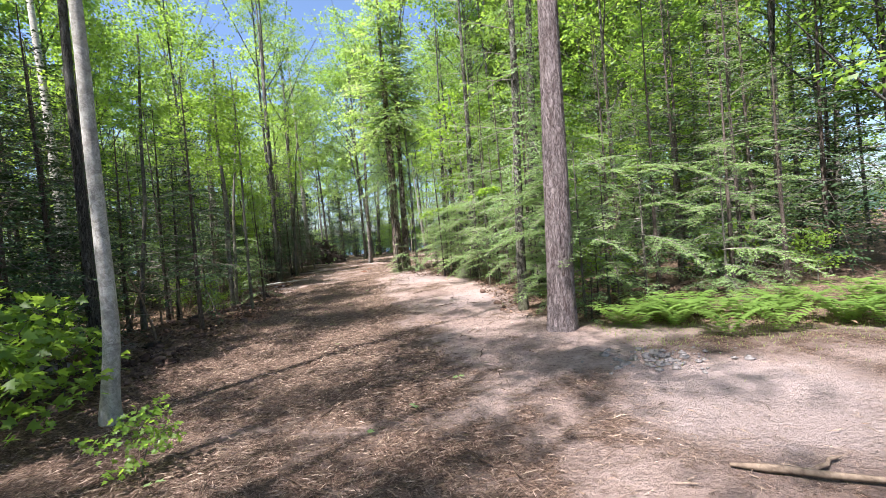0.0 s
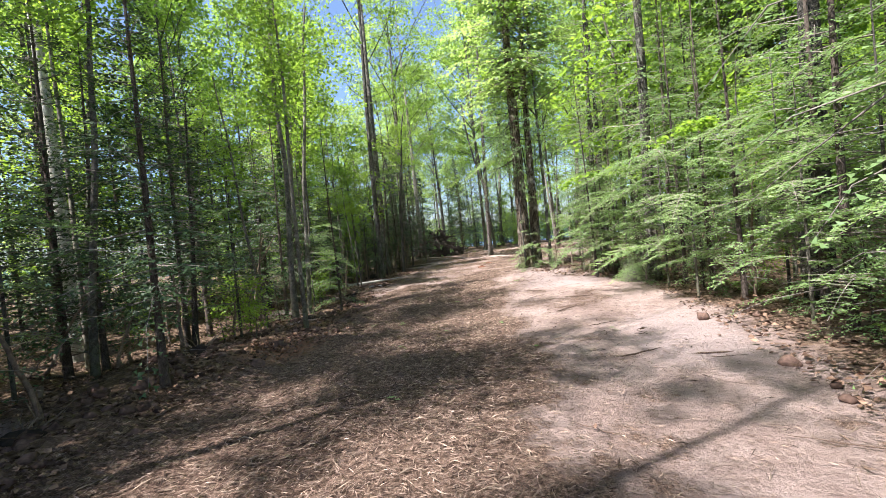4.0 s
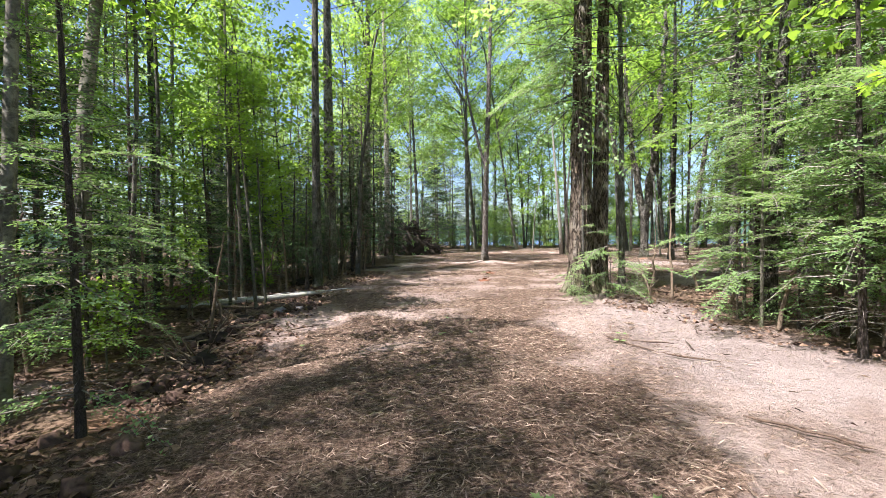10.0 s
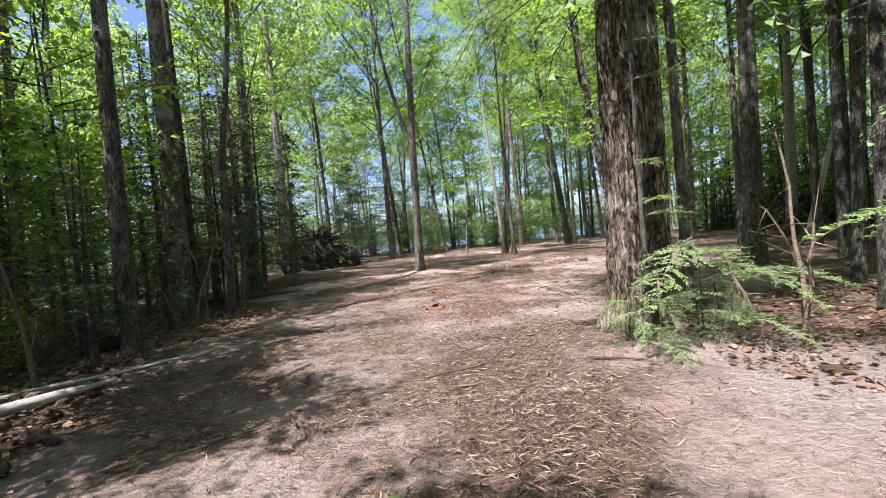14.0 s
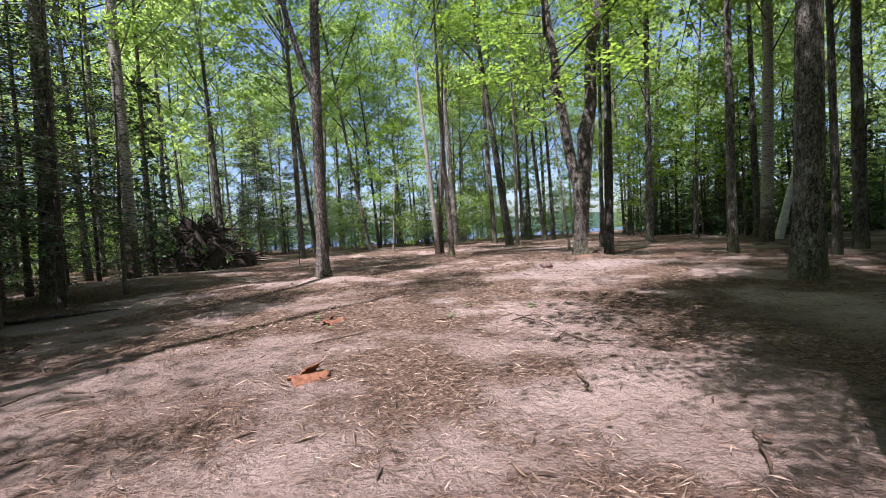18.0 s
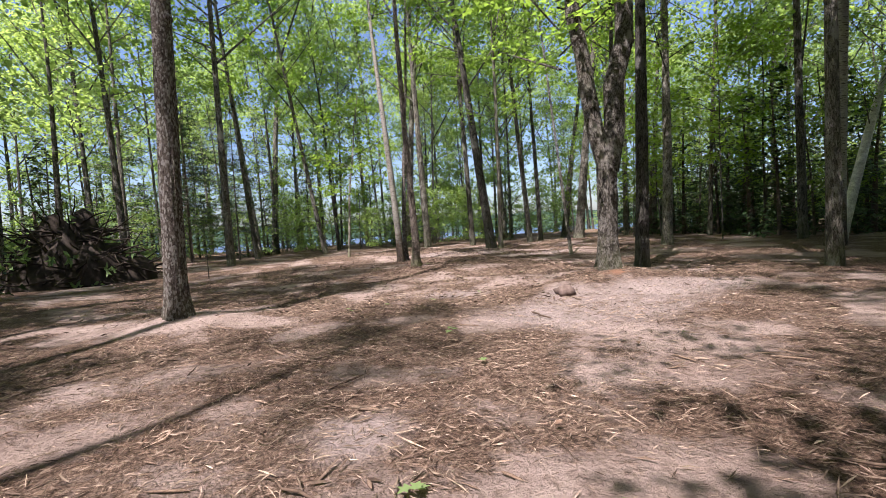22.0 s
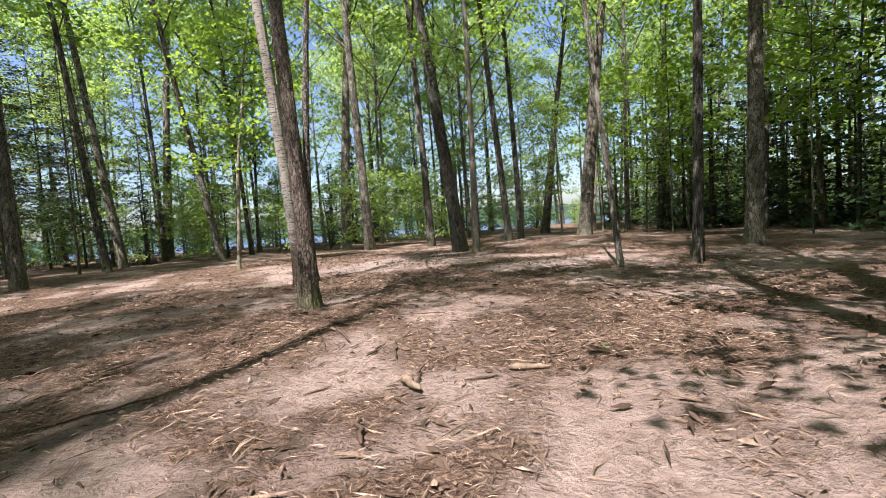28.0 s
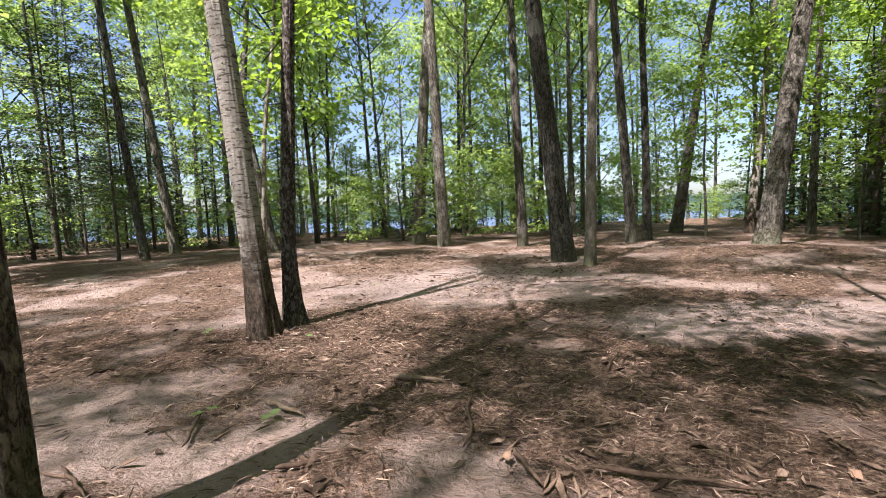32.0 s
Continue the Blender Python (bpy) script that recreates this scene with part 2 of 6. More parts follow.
def ground_material():
    k = Mat("mulched_earth")
    v = k.coords()
    big = k.noise(v, 0.55, 4, 0.6)
    mid = k.noise(v, 3.2, 5, 0.65)
    fine = k.noise(v, 38, 4, 0.7)
    crumb = k.noise(v, 12, 5, 0.7, 0.3)
    fib = [k.noise(k.strands((10 if i % 2 else 14, 62, 20), a), 1.0, 3, 0.6, 0.6) for i, a in enumerate((0.3, 1.25, 2.2, 2.85))]
    pick = k.noise(v, 7.5, 2, 0.5)
    fa = k.mix(k.ramp(pick, [(0.45, (0, 0, 0)), (0.55, (1, 1, 1))]), fib[0], fib[1])
    fb = k.mix(k.ramp(pick, [(0.40, (0, 0, 0)), (0.60, (1, 1, 1))]), fib[2], fib[3])
    strands = k.mix(1.0, fa, fb, 'LIGHTEN')
    pit = k.noise(k.coords(), 27, 6, 0.75, 0.5)
    soil = k.ramp(mid, [(0.25, (0.29, 0.213, 0.185)), (0.75, (0.45, 0.352, 0.318))])
    soil = k.mix(1.0, soil, k.ramp(crumb, [(0.34, (0.62, 0.59, 0.57)), (0.50, (1.0, 1.0, 1.0)), (0.70, (1.12, 1.11, 1.10))]), 'MULTIPLY')
    mulch = k.ramp(strands, [(0.44, (0.075, 0.047, 0.034)), (0.57, (0.225, 0.150, 0.112)), (0.74, (0.52, 0.40, 0.32))])
    mulch = k.mix(1.0, mulch, k.ramp(crumb, [(0.36, (0.45, 0.42, 0.40)), (0.52, (1.0, 1.0, 1.0)), (0.70, (1.2, 1.19, 1.18))]), 'MULTIPLY')
    mulch = k.mix(1.0, mulch, k.ramp(pit, [(0.38, (0.36, 0.33, 0.31)), (0.48, (0.95, 0.95, 0.95)), (0.66, (1.3, 1.28, 1.26))]), 'MULTIPLY')
    cover = k.node("ShaderNodeAttribute")
    cover.attribute_name = "mulch"
    spread = k.math('ADD', cover.outputs["Fac"], k.math('ADD', k.math('MULTIPLY', k.math('SUBTRACT', mid, 0.5), 1.0), k.math('MULTIPLY', k.math('SUBTRACT', crumb, 0.5), 0.8)))
    col = k.mix(k.ramp(spread, [(0.34, (0.04, 0.04, 0.04)), (0.56, (0.96, 0.96, 0.96))]), soil, mulch)
    stain = k.ramp(big, [(0.36, (0.80, 0.77, 0.75)), (0.58, (1.08, 1.08, 1.08))])
    col = k.mix(1.0, col, stain, 'MULTIPLY')
    bare = k.node("ShaderNodeAttribute")
    bare.attribute_name = "bare"
    red = k.node("ShaderNodeAttribute")
    red.attribute_name = "red"
    woods = k.node("ShaderNodeAttribute")
    woods.attribute_name = "woods"
    wob = k.math('ADD', bare.outputs["Fac"], k.math('MULTIPLY', k.math('SUBTRACT', mid, 0.5), 0.9))
    col = k.mix(k.math('MULTIPLY', k.ramp(wob, [(0.35, (0, 0, 0)), (0.75, (1, 1, 1))]), 0.85), col, k.ramp(fine, [(0.3, (0.33, 0.258, 0.24)), (0.7, (0.455, 0.365, 0.345))]))
    wr = k.math('ADD', red.outputs["Fac"], k.math('MULTIPLY', k.math('SUBTRACT', mid, 0.5), 1.0))
    col = k.mix(k.ramp(wr, [(0.4, (0, 0, 0)), (0.8, (0.9, 0.9, 0.9))]), col, k.ramp(fine, [(0.3, (0.27, 0.135, 0.085)), (0.7, (0.44, 0.25, 0.17))]))
    litter = k.ramp(k.voronoi(k.coords((1, 1, 0.3)), 17, 'F1', "Color"), [(0.2, (0.10, 0.065, 0.045)), (0.55, (0.19, 0.125, 0.085)), (0.85, (0.31, 0.215, 0.15))])
    ww = k.math('ADD', woods.outputs["Fac"], k.math('MULTIPLY', k.math('SUBTRACT', mid, 0.5), 0.9))
    col = k.mix(k.math('MULTIPLY', k.ramp(ww, [(0.35, (0, 0, 0)), (0.7, (1, 1, 1))]), 0.9), col, litter)
    cloak = k.ramp(spread, [(0.34, (0.06, 0.06, 0.06)), (0.56, (1, 1, 1))])
    h = k.math('ADD', k.math('MULTIPLY', k.math('MULTIPLY', strands, cloak), 0.6), k.math('ADD', k.math('MULTIPLY', fine, 0.3), k.math('ADD', k.math('MULTIPLY', mid, 0.8), k.math('ADD', k.math('MULTIPLY', crumb, 0.9), k.math('MULTIPLY', pit, 0.6)))))
    k.surface(col, 0.95, k.bump(h, 1.0, 0.09), 0.1)
    return k.m


GROUND = ground_material()
BARK = bark_material("grey_brown_bark", (0.044, 0.040, 0.034), (0.225, 0.208, 0.182), 30, 0.26, 1.8, (0.29, 0.285, 0.26), 0.45, 0.8)
BARK_MOSS = bark_material("mossy_maple_bark", (0.058, 0.046, 0.04), (0.29, 0.245, 0.215), 30, 0.34, 2.0, None, 0.9, 0.8)
FLAKY_BARK = bark_material("flaky_maple_bark", (0.05, 0.036, 0.03), (0.24, 0.20, 0.175), 34, 0.5, 1.8, None, 0.2, 0.6, 0.6)
OLD_BARK = bark_material("scarred_maple_bark", (0.05, 0.043, 0.034), (0.28, 0.252, 0.212), 42, 0.8, 2.4, (0.55, 0.515, 0.46), 0.5, 0.8, 0.35, 0.85)
PINE_BARK = bark_material("plated_pine_bark", (0.13, 0.095, 0.092), (0.40, 0.34, 0.335), 22, 0.24, 2.0, None, 0.0, 0.6)
CEDAR_BARK = bark_material("stringy_cedar_bark", (0.034, 0.025, 0.019), (0.235, 0.188, 0.152), 17, 0.16, 3.4, (0.36, 0.32, 0.28), 0.65, 0.95)
FIR_BARK = bark_material("dark_conifer_bark", (0.05, 0.039, 0.034), (0.15, 0.122, 0.106), 26, 0.35, 0.8, None, 0.0, 0.3)
SMOOTH_BARK = bark_material("smooth_grey_bark", (0.06, 0.055, 0.046), (0.165, 0.152, 0.13), 16, 0.5, 0.8, (0.25, 0.235, 0.205), 0.5, 0.15)
DRY_TWIG = bark_material("grey_dead_twig", (0.13, 0.113, 0.10), (0.28, 0.25, 0.225), 20, 0.4, 0.4, None, 0.0, 0.0)
BIRCH = birch_material("pale_birch_bark")
BIRCH_LOG = birch_material("white_birch_log", False)
PALE_BARK = bark_material("pale_smooth_bark", (0.27, 0.255, 0.23), (0.56, 0.54, 0.50), 12, 1.2, 0.7, (0.66, 0.64, 0.60), 0.35, 0.08, 0.0, 0.45)
LEAF = leaf_material("maple_leaf", (0.050, 0.104, 0.026), (0.150, 0.230, 0.052), (0.40, 0.62, 0.09), 0.4, 0.5)
# Paler copy of LEAF: sunlit distance and haze are put into its colour.
LEAF_BRIGHTENED = leaf_material("brightened_leaf", (0.085, 0.152, 0.05), (0.195, 0.275, 0.09), (0.47, 0.65, 0.17), 0.45, 0.55)
LEAF_YOUNG = leaf_material("sapling_leaf", (0.055, 0.115, 0.024), (0.160, 0.240, 0.042), (0.39, 0.60, 0.07), 0.4, 0.5)
NEEDLE = leaf_material("hemlock_needle", (0.085, 0.155, 0.055), (0.235, 0.335, 0.135), (0.27, 0.42, 0.13), 0.5, 0.35)
NEEDLE_DARK = leaf_material("fir_needle", (0.024, 0.052, 0.020), (0.062, 0.105, 0.040), (0.07, 0.12, 0.04), 0.5, 0.2)
FERN = leaf_material("fern_frond", (0.11, 0.19, 0.042), (0.205, 0.31, 0.075), (0.34, 0.50, 0.10))
GRASS = leaf_material("grass_blade", (0.15, 0.21, 0.05), (0.28, 0.32, 0.12), (0.40, 0.50, 0.13))
LEAF_PALE = leaf_material("wilted_leaf", (0.16, 0.24, 0.09), (0.26, 0.34, 0.15), (0.30, 0.42, 0.14))
DEAD_LEAF = wood_material("dead_leaf", (0.13, 0.08, 0.055), (0.32, 0.21, 0.15), 20)
CHIP = wood_material("shredded_wood", (0.19, 0.13, 0.10), (0.54, 0.415, 0.335), 30)
STICK = wood_material("dry_stick", (0.16, 0.12, 0.09), (0.40, 0.31, 0.235), 22)
ROT = wood_material("rotten_orange_wood", (0.17, 0.072, 0.042), (0.44, 0.205, 0.125), 30)
DARK_SOIL = wood_material("dark_root_soil", (0.022, 0.018, 0.015), (0.075, 0.058, 0.047), 6)
CLOD = wood_material("crumbled_earth", (0.075, 0.048, 0.039), (0.24, 0.155, 0.122), 14)
ORANGE_EARTH = wood_material("orange_earth", (0.22, 0.105, 0.062), (0.50, 0.285, 0.185), 8)
PACKED_EARTH = wood_material("packed_earth", (0.15, 0.105, 0.09), (0.29, 0.22, 0.195), 14)
STONE = wood_material("pale_stone", (0.30, 0.275, 0.27), (0.52, 0.49, 0.485), 9)


def water_material():
    k = Mat("lake_water")
    n = k.noise(k.coords((1, 3, 1)), 1.2, 3)
    p = k.surface((0.06, 0.09, 0.16), 0.25, k.bump(n, 0.3, 0.1), 0.5)
    return k.m


WATER = water_material()


# ---- mesh helpers ----
def mesh_of(name, V, F, mat, smooth=False):
    V, F = np.asarray(V, np.float32), np.asarray(F, np.int32)
    k = F.shape[1]
    me = bpy.data.meshes.new(name)
    me.vertices.add(len(V))
    me.vertices.foreach_set("co", V.ravel())
    me.loops.add(F.size)
    me.loops.foreach_set("vertex_index", F.ravel())
    me.polygons.add(len(F))
    me.polygons.foreach_set("loop_start", np.arange(0, F.size, k, dtype=np.int32))
    if smooth:
        me.polygons.foreach_set("use_smooth", np.ones(len(F), bool))
    me.update(calc_edges=True)
    me.materials.append(mat)
    return me


def joined(pieces):
    """Several (verts, faces) of one face size as one."""
    vs, fs, n = [], [], 0
    for v, f in pieces:
        vs.append(np.asarray(v, float))
        fs.append(np.asarray(f, int) + n)
        n += len(v)
    return np.concatenate(vs), np.concatenate(fs)


def rng(seed):
    return np.random.RandomState(seed)


def tube(points, radii, n=10, rough=0.0, r=None):
    """Quads of a tapered tube along points; rough: uneven radius as a fraction."""
    P, R = np.asarray(points, float), np.asarray(radii, float)
    d = np.gradient(P, axis=0)
    d /= np.linalg.norm(d, axis=1)[:, None] + 1e-9
    up = np.where(np.abs(d[:, 2:3]) > 0.9, np.array([[1.0, 0, 0]]), np.array([[0, 0, 1.0]]))
    a = np.cross(d, up)
    a /= np.linalg.norm(a, axis=1)[:, None] + 1e-9
    b = np.cross(d, a)
    ang = np.arange(n) * 2 * np.pi / n
    rad = np.repeat(R[:, None], n, 1)
    if rough and r is not None:
        ridges = r.normal(0, 1, n)
        rad = rad * (1 + rough * (0.6 * ridges[None] + 0.6 * r.normal(0, 1, (len(P), n))))
    V = P[:, None] + rad[..., None] * (np.cos(ang)[None, :, None] * a[:, None] + np.sin(ang)[None, :, None] * b[:, None])
    V = V.reshape(-1, 3)
    i, j = np.meshgrid(np.arange(len(P) - 1), np.arange(n), indexing="ij")
    j2 = (j + 1) % n
    F = np.stack([i * n + j, i * n + j2, (i + 1) * n + j2, (i + 1) * n + j], -1).reshape(-1, 4)
    return V, F


def quads_to_tris(vf):
    v, f = vf
    return v, np.concatenate([f[:, [0, 1, 2]], f[:, [0, 2, 3]]])


def spike_mesh(pairs, radius):
    """Thin three-sided twigs from foot to tip."""
    A, B = np.array([p[0] for p in pairs]), np.array([p[1] for p in pairs])
    d = B - A
    u = np.cross(d, (0.3, 0.1, 1.0))
    u /= np.linalg.norm(u, axis=1)[:, None] + 1e-9
    w = np.cross(d, u)
    w /= np.linalg.norm(w, axis=1)[:, None] + 1e-9
    V = np.stack([A + radius * u, A - radius * 0.5 * u + radius * 0.87 * w, A - radius * 0.5 * u - radius * 0.87 * w, B], 1).reshape(-1, 3)
    n = np.arange(len(A))[:, None] * 4
    return V, np.concatenate([n + [[0, 1, 3]], n + [[1, 2, 3]], n + [[2, 0, 3]]])


def leaves(P, D, N, L, W, fold=0.12):
    """Kite-shaped leaves: foot, way, normal, length and width of each. Triangles."""
    D = D / (np.linalg.norm(D, axis=1)[:, None] + 1e-9)
    S = np.cross(N, D)
    S /= np.linalg.norm(S, axis=1)[:, None] + 1e-9
    U = np.cross(D, S)
    L, W = np.broadcast_to(L, len(P))[:, None], np.broadcast_to(W, len(P))[:, None]
    mid = P + D * L * 0.42
    V = np.stack([P, mid + S * W * 0.5 + U * L * fold, P + D * L, mid - S * W * 0.5 + U * L * fold], 1).reshape(-1, 3)
    n = np.arange(len(P))[:, None] * 4
    F = np.concatenate([n + [[0, 2, 1]], n + [[0, 3, 2]]])
    return V, F


def leaf_tips(P, D, N, L, W):
    """The smallest leaves: one pointed, skewed triangle each."""
    D = D / (np.linalg.norm(D, axis=1)[:, None] + 1e-9)
    S = np.cross(N, D)
    S /= np.linalg.norm(S, axis=1)[:, None] + 1e-9
    L, W = np.broadcast_to(L, len(P))[:, None], np.broadcast_to(W, len(P))[:, None]
    V = np.stack([P, P + D * L * 0.95 + S * W * 0.38, P + D * L * 0.72 - S * W * 0.62], 1).reshape(-1, 3)
    return V, np.arange(len(P) * 3).reshape(-1, 3)


def lobed_leaves(P, D, N, L):
    """Maple-like leaves of five lobes, nine corners each."""
    D = D / (np.linalg.norm(D, axis=1)[:, None] + 1e-9)
    S = np.cross(N, D)
    S /= np.linalg.norm(S, axis=1)[:, None] + 1e-9
    U = np.cross(D, S)
    L = np.broadcast_to(L, len(P))[:, None]
    prof = [(0, 0, 0), (0.48, 0.10, .05), (0.24, 0.34, .02), (0.52, 0.62, .06), (0.18, 0.60, .02), (0, 1.0, -.05), (-0.18, 0.60, .02), (-0.52, 0.62, .06), (-0.24, 0.34, .02), (-0.48, 0.10, .05)]
    V = np.stack([P + L * (S * a + D * b + U * c) for a, b, c in prof], 1).reshape(-1, 3)
    n = np.arange(len(P))[:, None] * 10
    tris = [(0, 1, 2), (0, 2, 4), (2, 3, 4), (0, 4, 5), (0, 5, 6), (0, 6, 8), (6, 7, 8), (0, 8, 9)]
    return V, np.concatenate([n + [t] for t in tris])


def part(name, me, parent, label="", local=None):
    ob = new(name, me)
    ob.parent = parent
    if local is not None:
        ob.matrix_basis = local
    if label:
        ob["label"] = label
    return ob


# ---- ground ----
def bump_at(x, y, cx, cy, sx, sy, amp):
    return amp * np.exp(-((x - cx) / sx) ** 2 - ((y - cy) / sy) ** 2)


def left_edge(y):
    return np.interp(y, [-10, 0, 9, 15, 18.6, 22.5, 26.5, 31, 36, 44], [-6.5, -5.2, -5.6, -6.5, -7.7, -8.6, -9.9, -9.8, -10.8, -13])


def right_edge(y):
    return np.interp(y, [-10, 3, 6.5, 8.5, 10, 14, 20, 22, 24.7, 27, 29, 33], [14, 12, 6, 2.6, 1.6, 1.5, 1.0, -0.8, -2.2, -1.8, 2.0, 9])


def height(x, y):
    x, y = np.asarray(x, float), np.asarray(y, float)
    cx, cy = np.clip(x, -16, 16) / 10, np.clip(y, 0, 62) / 30
    z = 0.04 + 0.109 * cx - 0.295 * cy + 0.574 * cy ** 2 - 0.188 * cy ** 3 - 0.049 * cx * cy
    z = z + bump_at(x, y, -6.9, 11.2, 1.6, 3.2, 0.30) + bump_at(x, y, -8.4, 19.5, 1.5, 2.2, -0.17)
    z = z + bump_at(x, y, -12.3, 39.7, 3, 3, 0.30) + bump_at(x, y, -6.32, 37.2, 0.9, 0.9, 0.20) + bump_at(x, y, 1.3, 38.1, 1.1, 1.1, 0.22)
    z = z + bump_at(x, y, -2.0, 43.1, 0.8, 0.8, 0.11) + bump_at(x, y, 0.05, 37.2, 0.7, 0.5, 0.12) + bump_at(x, y, -2.7, 26.2, 1.1, 1.1, 0.10)
    z = z + bump_at(x, y, 7.4, 50.9, 2.5, 2.5, 0.22)
    far = np.clip((y - 80) / 30, 0, 1)
    z = z - 3.5 * far * far * (3 - 2 * far)
    return z


def way_middle(y):
    """The trodden middle of the way."""
    return np.interp(y, [0, 6, 13, 20, 26, 35, 45, 56], [-0.8, -1.6, -3, -4.5, -4.8, -3, -0.5, 0.5])


def mulch_amount(x, y):
    """How thickly the shredded wood lies, about 0 to 1: a brown middle on the narrow way, patches in the clearing."""
    x, y = np.asarray(x, float), np.asarray(y, float)
    patches = np.array([0.75 * noise.noise((a * 0.55, b * 0.55, 2.0)) + 0.55 * noise.noise((a * 1.4, b * 1.4, 5.0)) for a, b in zip(x, y)])
    off = x - way_middle(y)
    narrow = np.clip((23 - y) / 4, 0, 1)
    lane = (0.40 * np.clip((1.5 - off) / 0.8, 0, 1) - 0.30 * np.clip((off - 1.2) / 0.8, 0, 1)) * np.clip((y - 2) / 6, 0.25, 1)
    open_ground = np.where((y > 23) & (y < 31), -0.10, 0.03)
    calm = np.where((y > 23) & (y < 31), 0.55, 1.0) + 0.3 * np.clip((y - 32) / 2, 0, 1)
    return 0.56 + patches * (1 - 0.45 * narrow) * calm + narrow * lane + (1 - narrow) * open_ground


def hz(x, y):
    return float(height(x, y))


def build_ground():
    xs = np.concatenate([[-900, -400, -200, -120, -80, -60, -45, -36], np.arange(-30, -14, 0.6), np.arange(-14, 9, 0.22), np.arange(9, 26, 0.6), [27, 34, 45, 60, 90, 150, 300, 900]])
    ys = np.concatenate([[-600, -200, -80, -40, -20, -12, -8, -5], np.arange(-3, 0, 0.5), np.arange(0, 56, 0.22), np.arange(56, 84, 0.7), [86, 90, 95, 100, 105, 112, 130, 170, 260, 500, 1200]])
    X, Y = np.meshgrid(xs, ys, indexing="ij")
    Z = height(X, Y)
    flat = np.stack([X.ravel(), Y.ravel()], 1)
    n1 = np.array([noise.noise((x * 0.9, y * 0.9, 3.1)) for x, y in flat])
    n2 = np.array([noise.noise((x * 3.3, y * 3.3, 7.7)) for x, y in flat])
    edge = np.clip(1 - np.abs(flat[:, 0] - left_edge(flat[:, 1]) + 0.4) / 1.1, 0, 1) * (flat[:, 1] < 30)
    z = Z.ravel() + 0.035 * n1 + (0.016 + 0.05 * edge) * n2 + 0.09 * edge * np.clip(n1 + 0.3, 0, 1)
    V = np.column_stack([flat, z])
    ny = len(ys)
    i, j = np.meshgrid(np.arange(len(xs) - 1), np.arange(ny - 1), indexing="ij")
    F = np.stack([i * ny + j, (i + 1) * ny + j, (i + 1) * ny + j + 1, i * ny + j + 1], -1).reshape(-1, 4)
    me = mesh_of("ground", V, F, GROUND, True)
    x, y = flat.T
    # Bare earth; at (-9.6, 18.4) the pale colour stands for a sunlit strip.
    spots = [(-0.6, 35.6, 1.9, 1.1), (-0.37, 36.7, 0.4, 0.35), (1.9, 36.6, 1.6, 0.7), (-1.2, 20.6, 1.6, 1.6), (3.0, 4.4, 1.6, 1.6), (0.6, 13.2, 1.0, 2.2), (-2.0, 38.0, 1.0, 0.5), (0.5, 49.5, 3.0, 2.2), (3.2, 46.0, 2.0, 0.8), (-3.7, 32.8, 0.4, 0.4), (-1.9, 24, 1.2, 2.0), (-7.4, 16.0, 0.6, 1.0), (-9.6, 18.4, 0.8, 0.9), (-6.9, 9.0, 0.5, 0.8)]
    bare = sum(np.exp(-((x - a) / c) ** 2 - ((y - b) / d) ** 2) for a, b, c, d in spots)
    red = sum(np.exp(-((x - a) / c) ** 2 - ((y - b) / d) ** 2) for a, b, c, d in [(-5.8, 12.8, 0.8, 1.3), (-6.9, 15.3, 0.7, 1.1), (-7.6, 18.0, 0.5, 0.8), (1.2, 37.7, 0.32, 0.22), (-8.0, 20.4, 0.4, 0.5)])
    side = np.maximum(left_edge(y) - x, x - right_edge(y)) / 0.9
    woods = np.clip(0.5 + side, 0, 1) * np.clip((34 - y) / 6, 0, 1) * (1 - np.clip(bare * 1.5, 0, 1)) + np.clip((np.abs(x + 1) - 17) / 5, 0, 1) * (y > 28) + np.clip((y - 64) / 8, 0, 1)
    for key, val in (("bare", bare), ("red", red), ("mulch", mulch_amount(x, y)), ("woods", np.clip(woods, 0, 1))):
        me.attributes.new(key, 'FLOAT', 'POINT').data.foreach_set("value", val.astype(np.float32))
    return tagged(new("ground", me), "pinkish brown earth covered with shredded wood mulch", "ground", kind="structure")


build_ground()


def far_ridge():
    """Wooded hills beyond the lake, all round the horizon."""
    V, F, n, m = [], [], 220, 5
    for i in range(n):
        a = 2 * math.pi * i / n
        top = 10 + 5 * noise.noise((math.cos(a) * 6, math.sin(a) * 6, 0.5)) + 3.5 * noise.noise((math.cos(a) * 45, math.sin(a) * 45, 2))
        for j in range(m):
            s = j / (m - 1)
            rad = 330 + 50 * s + 6 * noise.noise((i * 0.7, j * 1.3, 4))
            V.append((rad * math.cos(a), 30 + rad * math.sin(a), -4 + (top + 4) * s ** 0.7))
    for i in range(n):
        for j in range(m - 1):
            F.append((i * m + j, ((i + 1) % n) * m + j, ((i + 1) % n) * m + j + 1, i * m + j + 1))
    k = Mat("far_woodland")
    f = k.noise(k.coords((1, 1, 1.5)), 0.35, 5, 0.7)
    k.surface(k.ramp(f, [(0.3, (0.02, 0.04, 0.03)), (0.7, (0.06, 0.10, 0.07))]), 0.95, k.bump(f, 1.0, 2.0), 0.05)
    tagged(new("backdrop", mesh_of("backdrop", V, F, k.m)), "low wooded hills far beyond the lake", "hills", kind="structure")


far_ridge()
shore = mesh_of("water", [(-700, 96, -2.2), (500, 96, -2.2), (900, 420, -2.2), (-900, 420, -2.2)], [(0, 1, 2, 3)], WATER)
tagged(new("water", shore), "pale blue lake glimpsed far behind the trees", "water", kind="structure")


